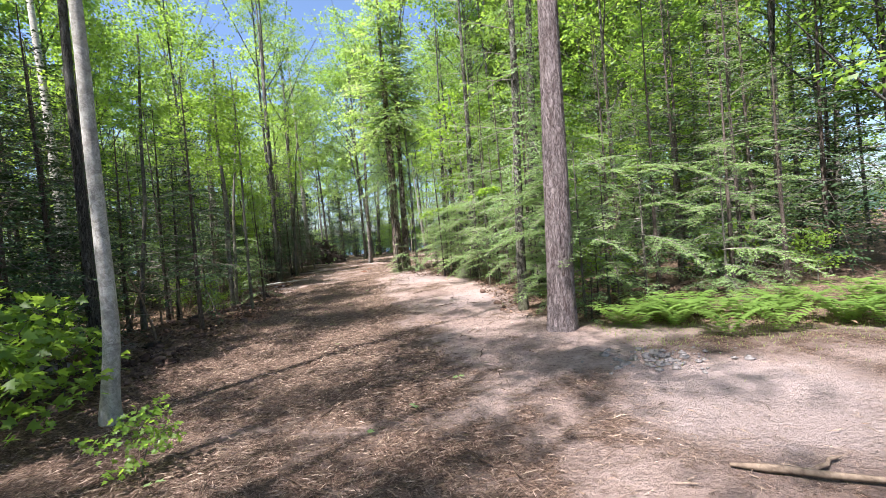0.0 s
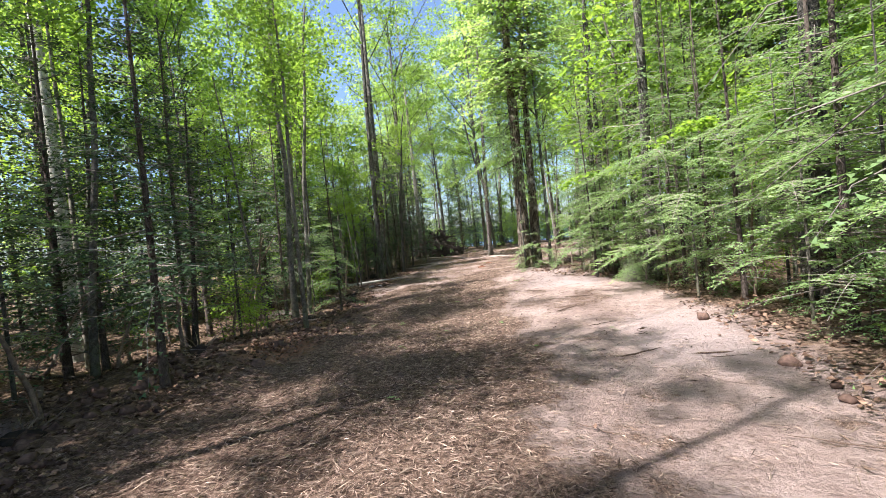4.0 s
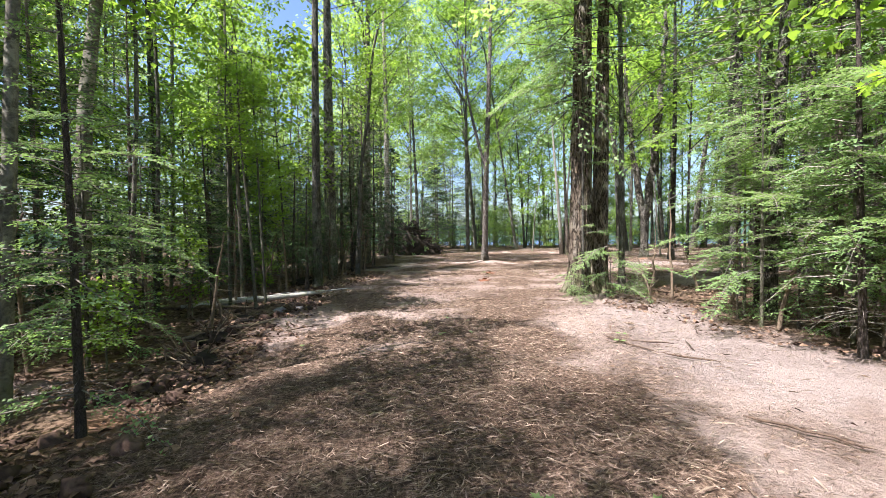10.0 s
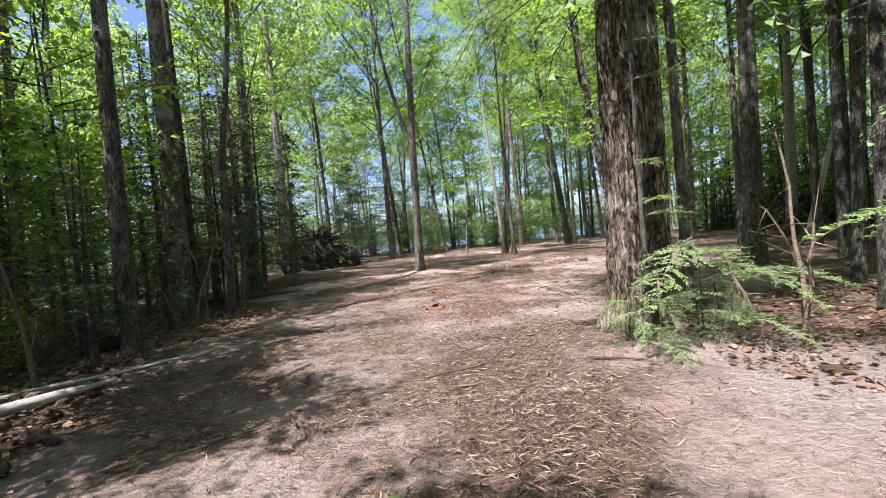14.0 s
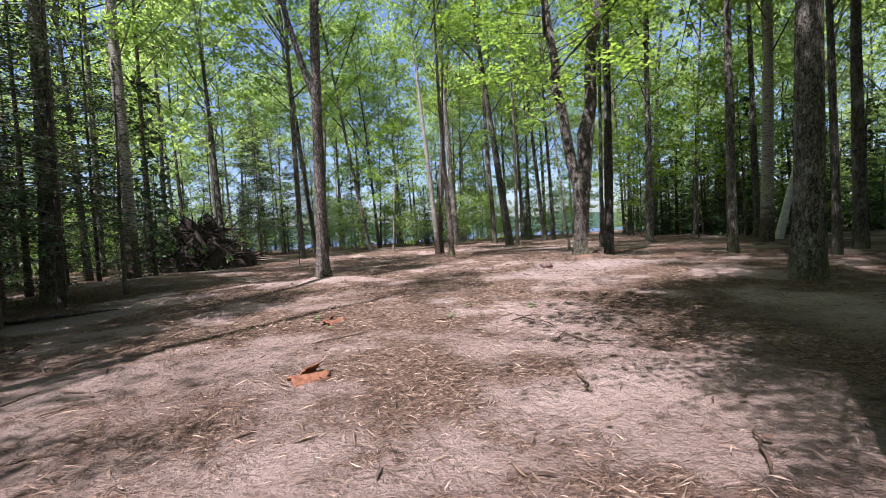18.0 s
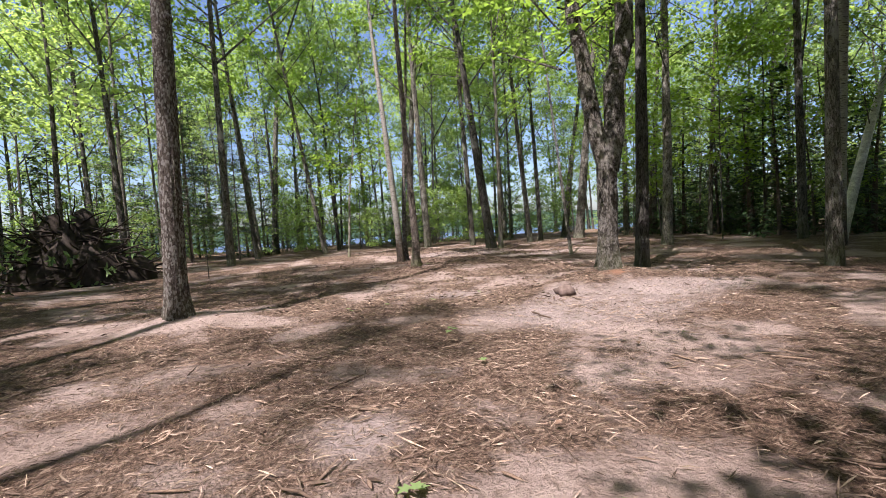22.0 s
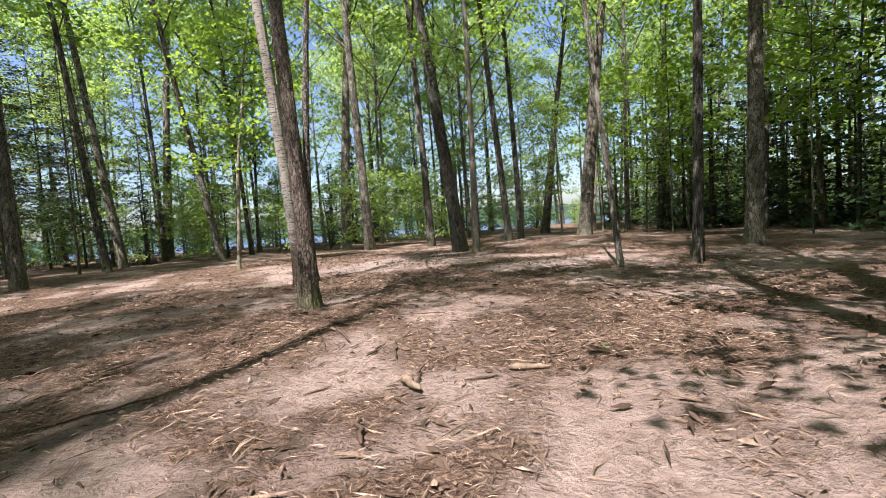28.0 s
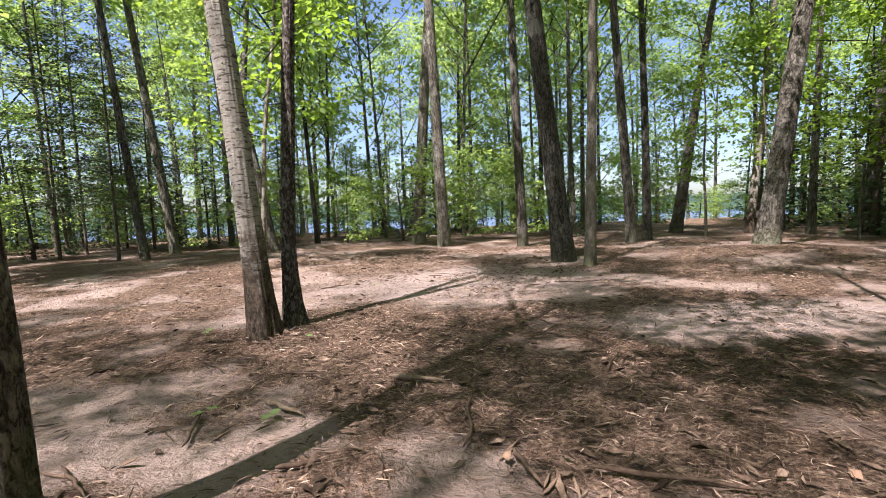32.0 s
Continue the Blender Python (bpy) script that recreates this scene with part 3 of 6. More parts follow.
# ---- trees ----
def trunk_line(h, wobble, r, steps=14, lean=(0, 0), bow=0.0):
    t = np.linspace(0, 1, steps) ** 1.3
    wx, wy = [np.convolve(np.cumsum(r.normal(0, wobble, steps + 4)), np.ones(5) / 5, "valid")[:steps] for _ in range(2)]
    wx, wy = wx - wx[0], wy - wy[0]
    return np.column_stack([lean[0] * h * t + wx * t + bow * np.sin(np.pi * t) * h, lean[1] * h * t + wy * t, h * t - 0.25 * (t == 0)])


def trunk_radii(h, r0, n, top=0.15, flare=0.5):
    t = np.linspace(0, 1, n) ** 1.3
    zed = t * h
    return r0 * (1 - (1 - top) * t) * (1 + flare * np.exp(-zed / 0.28))


def limb_points(start, az, rise, length, r, steps=5, droop=0.0):
    s = np.linspace(0, 1, steps)
    out = np.array([math.cos(az), math.sin(az)])
    curve = rise * s + droop * s * s
    P = np.column_stack([start[0] + out[0] * length * s, start[1] + out[1] * length * s, start[2] + length * curve])
    P[1:] += r.normal(0, 0.03 * length, (steps - 1, 3))
    return P


def hardwood_variant(seed, h, crown_from, limbs, twigs, per, leaf, reach, mat=LEAF, rise=0.75, lobed=False, spread=0.36, kite=False):
    """Meshes of one kind of broadleaf tree: branches and foliage, round a trunk of height h."""
    r = rng(seed)
    br, sp, sn, spikes = [], [], [], []
    for k in range(limbs):
        f = (k + r.rand()) / limbs
        z = crown_from + (h - crown_from) * f ** 0.9
        ln = reach * (0.45 + 0.75 * math.sin(math.pi * min(0.95, 0.18 + 0.8 * f))) * r.uniform(0.7, 1.15)
        steep = k % 5 == 0 and reach > 2.2
        P = limb_points((0, 0, z), r.uniform(0, 6.283), (1.7 if steep else rise * r.uniform(0.6, 1.3)) * (0.6 + f), ln, r)
        thick = 1.35 if steep else 0.7
        br.append(quads_to_tris(tube(P[[0, 2, 4]], np.array([0.008 * ln + 0.007, 0.005 * ln + 0.006, 0.004]) * thick, 5)))
        for q in range(int(twigs * (0.8 + 1.1 * f)) if reach > 2 else twigs):
            s = r.uniform(0.3, 1.0)
            base = np.array([np.interp(s, np.linspace(0, 1, len(P)), P[:, a]) for a in range(3)])
            away = r.normal(0, 1, 3) * [1, 1, 0.35]
            away /= np.linalg.norm(away)
            tip = base + away * r.uniform(0.25, 0.7) * (0.5 + 0.2 * reach)
            spikes.append((base, tip))
            sp.append(tip)
            sn.append(np.array([r.normal(0, 0.3), r.normal(0, 0.3), 1.0]))
    sp, sn = np.repeat(np.array(sp), per, 0), np.repeat(np.array(sn), per, 0)
    m = len(sp)
    az = r.uniform(0, 6.283, m)
    rad = spread * np.sqrt(r.rand(m))
    off = np.column_stack([np.cos(az) * rad, np.sin(az) * rad, r.normal(0, 0.07, m)])
    sn = sn / np.linalg.norm(sn, axis=1)[:, None]
    off[:, 2] -= (off[:, 0] * sn[:, 0] + off[:, 1] * sn[:, 1])
    az2 = az + r.normal(0, 0.7, m)
    D = np.column_stack([np.cos(az2), np.sin(az2), r.normal(-0.45, 0.3, m)])
    N = sn + r.normal(0, 0.55, (m, 3))
    size = leaf * r.uniform(0.7, 1.25, m)
    V, F = lobed_leaves(sp + off, D, N, size) if lobed else leaves(sp + off, D, N, size, size * 0.8) if kite else leaf_tips(sp + off, D, N, size, size * 0.85)
    br.append(spike_mesh(spikes, 0.006))
    return mesh_of("branchwork", *joined(br), BARK), mesh_of("foliage", V, F, mat)


def conifer_variant(seed, h, base, reach, whorls, per, step, mat, leaf=0.055, droop=-0.3, rise=0.12, dead_to=0.0, twig_len=0.42, wide=0.5):
    """Meshes of a hemlock or fir: branches and flat needle sprays; bare dead limbs below base."""
    r = rng(seed)
    br, P0, D0, N0, L0 = [], [], [], [], []
    for k in range(whorls):
        f = (k + r.rand() * 0.8) / whorls
        z = base + (h - base) * f
        for q in range(per):
            ln = reach * (1 - f) ** 0.75 * r.uniform(0.6, 1.1) + 0.12
            az = r.uniform(0, 6.283)
            P = limb_points((0, 0, z + r.normal(0, 0.12)), az, rise + 0.35 * f + r.normal(0, 0.16), ln, r, 6, droop * (1 - 0.7 * f) * r.uniform(0.6, 1.5))
            br.append(quads_to_tris(tube(P[[0, 3, 5]] if step < 0.3 else P[[0, 5]], np.linspace(0.005 + 0.005 * ln, 0.002, 3 if step < 0.3 else 2), 3)))
            way = np.gradient(P, axis=0)
            n = max(3, int(ln / step))
            for i in range(n):
                s = 0.16 + 0.84 * (i + r.rand() * 0.6) / n
                at = np.array([np.interp(s, np.linspace(0, 1, 6), P[:, a]) for a in range(3)])
                w = np.array([np.interp(s, np.linspace(0, 1, 6), way[:, a]) for a in range(3)])
                w /= np.linalg.norm(w)
                side = np.cross((0, 0, 1), w) * (1 if i % 2 else -1)
                tl = min(twig_len, 0.5 * ln) * (1.12 - s) * r.uniform(0.7, 1.2) + 0.05
                d = side * 0.85 + w * 0.65 + np.array([0, 0, r.normal(-0.28, 0.15)])
                d /= np.linalg.norm(d)
                m = max(2, int(tl / (leaf * 0.75)))
                u = (np.arange(m) + 0.5) / m
                foot = at + d * tl * u[:, None]
                sd = np.cross((0, 0, 1), d)
                flip = np.where(np.arange(m) % 2, 1.0, -1.0)[:, None]
                P0.append(foot)
                D0.append(d * 0.8 + sd * flip * 0.75 + r.normal(0, 0.1, (m, 3)))
                N0.append(np.array([0.0, 0, 1]) + w * [0.5, 0.5, 0] + r.normal(0, 0.4, (m, 3)))
                L0.append(leaf * (1.5 - 0.6 * u) * r.uniform(0.8, 1.2, m))
    for k in range(int(dead_to)):
        z = r.uniform(0.5, base + 0.3)
        P = limb_points((0, 0, z), r.uniform(0, 6.283), r.uniform(-0.15, 0.25), r.uniform(0.3, 0.9), r, 5, r.uniform(-0.6, -0.1))
        br.append(quads_to_tris(tube(P[[0, 2, 4]], np.linspace(0.006, 0.0015, 3), 3)))
    L = np.concatenate(L0)
    V, F = leaf_tips(np.concatenate(P0), np.concatenate(D0), np.concatenate(N0), L, L * wide)
    return mesh_of("branchwork", *joined(br), DRY_TWIG if dead_to else FIR_BARK), mesh_of("foliage", V, F, mat)


TRUNKS = {}


def trunk_mesh(key, seed, h, r0, mat, n=12, wobble=0.05, bow=0.0, rough=0.03, taper=0.15, flare=0.3):
    if key not in TRUNKS:
        r = rng(seed)
        P = trunk_line(h, wobble, r, 18, (0, 0), bow)
        TRUNKS[key] = mesh_of("trunk", *tube(P, trunk_radii(h, r0, 18, taper, flare), n, rough, r), mat, True)
    return TRUNKS[key]


def near_trunk(seed, h, r0, mat, n, furrow=0.03, ribs=1.0, flare=0.5, wobble=0.05, bow=0.0, top=0.3):
    """A trunk that is passed closely: furrowed, with spreading root feet."""
    r = rng(seed)
    z = np.concatenate([[-0.25], np.arange(0, 0.6, 0.06), np.arange(0.6, min(4.6, h), 0.12), np.linspace(4.6, h, 14) if h > 5 else [h]])
    t = np.clip(z / h, 0, 1)
    base = trunk_line(h, wobble, r, 18, (0, 0), bow)
    keep = base[:, 2] >= 0
    cx, cy = [np.interp(z, base[keep, 2], base[keep, a]) for a in (0, 1)]
    cx[z < 0.4], cy[z < 0.4] = cx[z < 0.4] * 0.8, cy[z < 0.4] * 0.8
    ang = np.arange(n) * 2 * np.pi / n
    ph = r.uniform(0, 6.28, 3)
    V = []
    for i, zi in enumerate(z):
        foot = math.exp(-max(zi, 0) / 0.30)
        for a in ang:
            lobe = 0.55 + 0.45 * math.sin(4 * a + ph[0]) + 0.3 * math.sin(7 * a + ph[1])
            q = (math.cos(a) * ribs * 3.2, math.sin(a) * ribs * 3.2, zi * 0.9 + seed)
            f = abs(noise.noise(q)) * 2.2 - 0.5 + 0.5 * noise.noise((q[0] * 2.3, q[1] * 2.3, zi * 3.1))
            rad = r0 * (1 - (1 - top) * t[i]) * (1 + furrow * f + flare * foot * (0.5 + 0.8 * lobe) + 0.05 * math.sin(2 * a + ph[2] + zi * 0.5))
            V.append((cx[i] + rad * math.cos(a), cy[i] + rad * math.sin(a), zi))
    m = len(z)
    i, j = np.meshgrid(np.arange(m - 1), np.arange(n), indexing="ij")
    j2 = (j + 1) % n
    F = np.stack([i * n + j, i * n + j2, (i + 1) * n + j2, (i + 1) * n + j], -1).reshape(-1, 4)
    return mesh_of("trunk", V, F, mat, True)


CANOPY = [hardwood_variant(10 + i, 15.5, 4.8 + 0.6 * i, 26, 6, 32, 0.135, 3.0, spread=0.46) for i in range(4)]
CANOPY_TOP = [hardwood_variant(24 + i, 20.5, 10.5, 24, 5, 34, 0.14, 2.9, spread=0.46) for i in range(2)]
CANOPY_LOW = [hardwood_variant(30 + i, 14, 2.6, 26, 6, 28, 0.135, 2.4, LEAF, spread=0.42) for i in range(2)]
# Far crowns and bushes carry the brightened leaf, hazy and sunlit in colour.
CANOPY_FAR = [hardwood_variant(50 + i, 15, 1.8 + 1.2 * i, 20, 6, 20, 0.20, 2.7, LEAF_BRIGHTENED, spread=0.62) for i in range(3)]
BUSH_FAR = [hardwood_variant(60 + i, 4.0, 0.15, 12, 5, 14, 0.20, 1.7, LEAF_BRIGHTENED, 0.5, spread=0.55) for i in range(2)]
YOUNG = [hardwood_variant(70 + i, 6.0, 1.6 + 0.4 * i, 19, 7, 15, 0.12, 1.5, LEAF_YOUNG, 0.3, spread=0.30, kite=True) for i in range(3)]
SHRUB = [hardwood_variant(80 + i, 1.9, 0.35, 9, 5, 11, 0.11, 0.75, LEAF_YOUNG, 0.4, kite=True, spread=0.25) for i in range(2)]
SEEDLING = [hardwood_variant(86, 1.2, 0.3, 9, 4, 9, 0.13, 0.55, LEAF_YOUNG, 0.4, True, spread=0.2)]
HEMLOCK = [conifer_variant(90 + i, 9.0, 0.7, 1.65, 20, 4, 0.095, NEEDLE, 0.056, -0.45, 0.22, dead_to=22, twig_len=0.5, wide=0.62) for i in range(2)]
HEMLOCK_TALL = [conifer_variant(100 + i, 14.0, 1.9, 2.0, 22, 4, 0.12, NEEDLE, 0.06, -0.5, 0.2, dead_to=22, twig_len=0.5, wide=0.62) for i in range(2)]
FIR = [conifer_variant(110 + i, 5.0, 0.7, 1.2, 19, 4, 0.11, NEEDLE_DARK, 0.058, -0.3, 0.2, 10) for i in range(2)]
FIR_FAR = [conifer_variant(120 + i, 9.0, 0.15, 2.0, 22, 4, 0.36, NEEDLE_DARK, 0.22, -0.4, 0.12, twig_len=0.8, wide=0.9) for i in range(2)]
HEMLOCK_HIGH = [conifer_variant(140, 14.0, 5.2, 3.1, 20, 5, 0.22, NEEDLE, 0.11, -0.5, 0.2, dead_to=14, twig_len=0.55)]
FIR_SMALL = [conifer_variant(130, 1.5, 0.12, 0.8, 9, 4, 0.09, NEEDLE, 0.045, -0.3, 0.3)]

FIR_DENSE = [conifer_variant(150, 8.0, 0.4, 1.9, 24, 5, 0.15, NEEDLE_DARK, 0.085, -0.35, 0.15, 4, twig_len=0.5, wide=0.6)]
PINE_CROWN = conifer_variant(142, 20.0, 9.5, 2.4, 12, 4, 0.25, NEEDLE, 0.13, -0.3, 0.3, dead_to=6, twig_len=0.6)
# The cedar crown also takes the brightened leaf colour, to look sunlit.
CEDAR_CROWN = conifer_variant(141, 17.0, 8.0, 3.7, 22, 7, 0.22, LEAF_BRIGHTENED, 0.15, -0.5, 0.2, dead_to=8, twig_len=0.7, wide=0.8)

# Lower cedar limbs, lengthened to throw shade on the ground nearby.
CEDAR_LOW = conifer_variant(143, 11.5, 4.2, 2.9, 17, 5, 0.12, NEEDLE, 0.08, -0.6, 0.15, twig_len=0.5, wide=0.6)
FIR_EDGE = [conifer_variant(151 + i, 7.0, 1.3, 1.5, 20, 5, 0.10, NEEDLE_DARK, 0.062, -0.35, 0.15, 8, twig_len=0.5, wide=0.65) for i in range(2)]
PLACED = []


def tree(name, x, y, trunk, crown, label, category="tree", group="", trunk_xy=1.0, size=1.0, lean=(0, 0), turn=None, sink=0.0, foliage_label="", crown_size=None, lift=0.0):
    """One tree: an Empty at its foot with trunk, branches and foliage."""
    PLACED.append((x, y))
    r = rng(int(abs(x * 131 + y * 977)) + 7)
    root = tagged(new(name), label, category, group)
    root.empty_display_size = 0.3
    turn = r.uniform(0, 6.283) if turn is None else turn
    axis = Vector((lean[0], lean[1], 1)).normalized()
    root.matrix_basis = Matrix.Translation((x, y, hz(x, y) - sink)) @ Vector((0, 0, 1)).rotation_difference(axis).to_matrix().to_4x4() @ Matrix.Rotation(turn, 4, 'Z')
    if trunk:
        part("trunk", trunk, root, "", Matrix.Diagonal((trunk_xy, trunk_xy, size, 1)))
    if crown:
        tagged(part("branchwork", crown[0], root, "", Matrix.Translation((0, 0, lift)) @ Matrix.Scale(crown_size or size, 4)), kind="stuff")
        tagged(part("foliage", crown[1], root, foliage_label, Matrix.Translation((0, 0, lift)) @ Matrix.Scale(crown_size or size, 4)), kind="stuff")
    return root


def hardwood(x, y, dia, lean=(0, 0), low=False, size=None, bark=BARK, label="tall slender maple with grey brown bark and a high green crown", crown=True, crown_size=None, lift=0.0):
    k = int(abs(x * 7.3 + y * 3.1) * 10)
    h = 15.5
    me = trunk_mesh((bark.name, k % 4), 200 + k % 4, h, 0.15, bark, 14, 0.055)
    kinds = CANOPY_LOW if low else CANOPY
    size = size or (1.0 + 0.02 * (k % 17)) * (0.75 if dia < 0.16 else 1.0)
    return tree("maple_tree", x, y, me, kinds[k % len(kinds)] if crown else None, label, group="forest trees", trunk_xy=dia / 0.30, size=size, lean=lean, crown_size=crown_size, lift=lift)


def shade_maple(x, y, dia, lean=(0, 0), crown=1.0):
    """An added maple whose crown stands high above the rest, to shade the ground."""
    k = int(abs(x * 7.3 + y * 3.1) * 10)
    me = trunk_mesh((BARK.name, k % 4), 200 + k % 4, 15.5, 0.15, BARK, 14, 0.055)
    return tree("maple_tree", x, y, me, CANOPY_TOP[k % 2], "tall slender maple with grey brown bark and a high green crown", group="forest trees", trunk_xy=dia / 0.30, size=1.33, lean=lean, crown_size=crown, lift=18.0 * (1 - crown))


def sapling(x, y, dia=0.06, size=1.0, lean=(0, 0), crown=None):
    k = int(abs(x * 5.7 + y * 9.1) * 10)
    me = trunk_mesh(("young", k % 3), 240 + k % 3, 6.2, 0.03, SMOOTH_BARK, 8, 0.05, taper=0.4, flare=0.2)
    return tree("maple_sapling", x, y, me, YOUNG[k % 3], "thin young maple with bright green leaf layers", "sapling", "undergrowth saplings", dia / 0.06, size, lean, crown_size=crown, lift=5.6 * (size - crown) if crown else 0.0)


def shrub(x, y, size=1.0):
    k = int(abs(x * 5.7 + y * 9.1) * 10)
    me = trunk_mesh(("shrub", 0), 250, 1.9, 0.012, SMOOTH_BARK, 5, 0.03)
    return tree("seedling_shrub", x, y, me, SHRUB[k % 2], "low leafy green seedling on the forest floor", "shrub", "forest seedlings", 1, size)


def hemlock(x, y, dia=0.16, size=1.0, lean=(0, 0), tall=False):
    k = int(abs(x * 5.7 + y * 9.1) * 10)
    if tall:
        me = trunk_mesh(("hemtall", k % 2), 262 + k % 2, 14.3, 0.12, BARK, 12, 0.03)
        return tree("hemlock_tree", x, y, me, HEMLOCK_TALL[k % 2], "tall hemlock with dead lower twigs and light green sprays", group="forest conifers", trunk_xy=dia / 0.24, size=size, lean=lean)
    me = trunk_mesh(("hem", k % 2), 260 + k % 2, 9.2, 0.07, FIR_BARK, 10, 0.025)
    return tree("hemlock_tree", x, y, me, HEMLOCK[k % 2], "young hemlock with drooping flat light green sprays", group="forest conifers", trunk_xy=dia / 0.14, size=size, lean=lean)


def fir(x, y, dia=0.09, size=1.0, lean=(0, 0), far=False):
    k = int(abs(x * 5.7 + y * 9.1) * 10)
    if far:
        me = trunk_mesh(("firfar", 0), 275, 9.1, 0.07, FIR_BARK, 7, 0.02)
        return tree("fir_tree", x, y, me, FIR_FAR[k % 2], "dark green bushy fir at the edge of the clearing", group="forest conifers", trunk_xy=dia / 0.09, size=size, lean=lean)
    me = trunk_mesh(("fir", 0), 270, 5.1, 0.045, FIR_BARK, 9, 0.02)
    return tree("fir_tree", x, y, me, FIR[k % 2], "young dark green fir with thin bare lower trunk", group="forest conifers", trunk_xy=dia / 0.09, size=size, lean=lean)


# trees beside the start of the path
def kinked(me, sideways, reach):
    """Pull the lowest part of a trunk sideways, so that it bends at its foot."""
    for v in me.vertices:
        v.co.x += sideways * math.exp(-(v.co.z / reach) ** 2)
    return me


tree("grey_trunk_tree", -4.05, 5.5, kinked(near_trunk(301, 14, 0.10, PALE_BARK, 32, 0.03, 0.8, 0.28, 0.10, -0.02, 0.15), -0.16, 0.8), CANOPY[1], "slightly bent tree with smooth pale grey bark beside the path", size=1.0, lean=(0.0, 0.01), turn=0.2, crown_size=0.3, lift=9.0)
tree("pine_tree", 2.05, 8.1, near_trunk(302, 20, 0.235, PINE_BARK, 90, 0.03, 2.6, 0.2, 0.02, 0.0, 0.15), PINE_CROWN, "large straight pine with thick plated grey bark", size=1.0, lean=(0.03, -0.01), turn=1.0)
hemlock(1.75, 10.45, 0.22, 1.0, (0.03, -0.01), True)
hemlock(2.6, 10.2, 0.08, 0.75)
hemlock(6.37, 10.0, 0.13, 0.5, (0.03, 0))
hardwood(-5.95, 7.5, 0.17, (0.0, 0.0), crown_size=0.55, lift=3.0)
hardwood(-11.2, 13.2, 0.33, (0.0, 0.0), True, bark=PALE_BARK, crown_size=0.4, lift=8.5, label="pale grey smooth trunked tree among dark firs")
sapling(-12.6, 14.4, 0.12, 1.4, (0.04, 0.05), 0.7)
def edge_fir(x, y, size, lean=(0, 0)):
    k = int(abs(x * 5.7 + y * 9.1) * 10)
    return tree("fir_tree", x, y, trunk_mesh(("firedge", 0), 278, 7.1, 0.055, FIR_BARK, 9, 0.02), FIR_EDGE[k % 2], "dark green fir with a bare foot beside the path", group="forest conifers", size=size, lean=lean)


for hx, hy, hs in ((-5.97, 10.72, 0.85), (-6.75, 7.7, 0.9), (-8.6, 11.9, 0.8), (-8.9, 10.2, 1.0), (-10.2, 26.6, 0.45), (-11.2, 27.6, 0.5), (-10.9, 29.4, 0.45), (-11.4, 32.6, 0.8), (-13.6, 40.4, 1.5), (-12.4, 35.2, 1.1)):
    edge_fir(hx, hy, hs)
sapling(-7.58, 11.0, 0.12, 1.2, (0.02, 0.03), 0.55)
fir(-8.1, 13.3, 0.12, 1.0, (0.04, 0.04))
sapling(-10.8, 20.6, 0.26, 1.6, (0.024, 0.017), 0.95)
sapling(-8.7, 18.2, 0.14, 1.5, (0.04, 0.03), 0.9)
hemlock(1.28, 19.4, 0.33, 1.0, (0.01, 0.0), True)
hemlock(3.2, 15.3, 0.42, 1.0, (0.04, -0.02), True)
hemlock(2.85, 14.4, 0.12, 0.8, (0.02, 0))
sapling(-8.0, 16.5, 0.18, 1.5, (-0.01, -0.01), 0.6)
sapling(-6.5, 14.7, 0.10, 1.25, (0.0, 0.0), 0.7)
sapling(-8.2, 15.6, 0.08, 1.0, (-0.05, -0.06), 0.6)
hemlock(1.95, 20.3, 0.16, 1.0, (0.02, 0))
hemlock(-7.42, 17.9, 0.075, 0.6, (-0.01, 0))
sapling(-9.8, 24.0, 0.06, 0.9, (-0.037, -0.02), 0.5)
sapling(-9.7, 23.5, 0.07, 0.85, (-0.045, -0.03), 0.5)
hemlock(-0.1, 21.1, 0.09, 0.7, (-0.02, 0))
hemlock(0.7, 22.9, 0.10, 0.8)
sapling(1.4, 22.0, 0.17, 1.4)
hardwood(-14.8, 26.2, 0.24, (0.0, 0.0), True)
sapling(-10.4, 23.6, 0.07, 0.95, (0.011, 0.01), 0.5)
# Three saplings added, crowns lifted to shade the left bank.
sapling(-10.9, 24.7, 0.1, 1.5, (0, 0), 0.9)
sapling(-10.5, 21.3, 0.09, 1.5, (0, 0), 0.95)
sapling(-11.7, 23.0, 0.1, 1.5, (0.02, 0), 0.9)
hemlock(0.05, 23.6, 0.23, 0.95, (0.029, -0.018), True)
for hx, hy, hs in ((2.9, 11.7, 0.7), (2.5, 13.0, 0.85), (2.2, 15.7, 0.7), (2.0, 16.9, 0.6), (1.8, 18.3, 0.75), (2.6, 19.1, 0.9), (2.9, 21.2, 0.95), (1.2, 21.9, 0.6), (0.3, 22.3, 0.55), (1.9, 23.3, 0.9), (0.4, 24.8, 0.8), (5.2, 11.0, 0.8), (4.2, 11.3, 0.7), (7.4, 11.2, 0.9)):
    hemlock(hx, hy, 0.10 * hs + 0.03, hs)
for hx, hy, hs in ((-11.3, 33.6, 1.7), (-12.9, 34.8, 1.9), (-13.6, 37.6, 1.8), (-13.0, 32.4, 1.5), (-11.0, 36.9, 1.1), (-14.6, 40.5, 1.7), (-8.3, 5.6, 1.7), (-7.6, 7.1, 1.5), (-8.9, 8.2, 1.8), (-9.5, 10.1, 1.5), (-6.9, 4.6, 1.3), (-8.6, 13.6, 1.3), (-9.4, 15.0, 1.4)):
    fir(hx, hy, 0.09 * hs, hs)
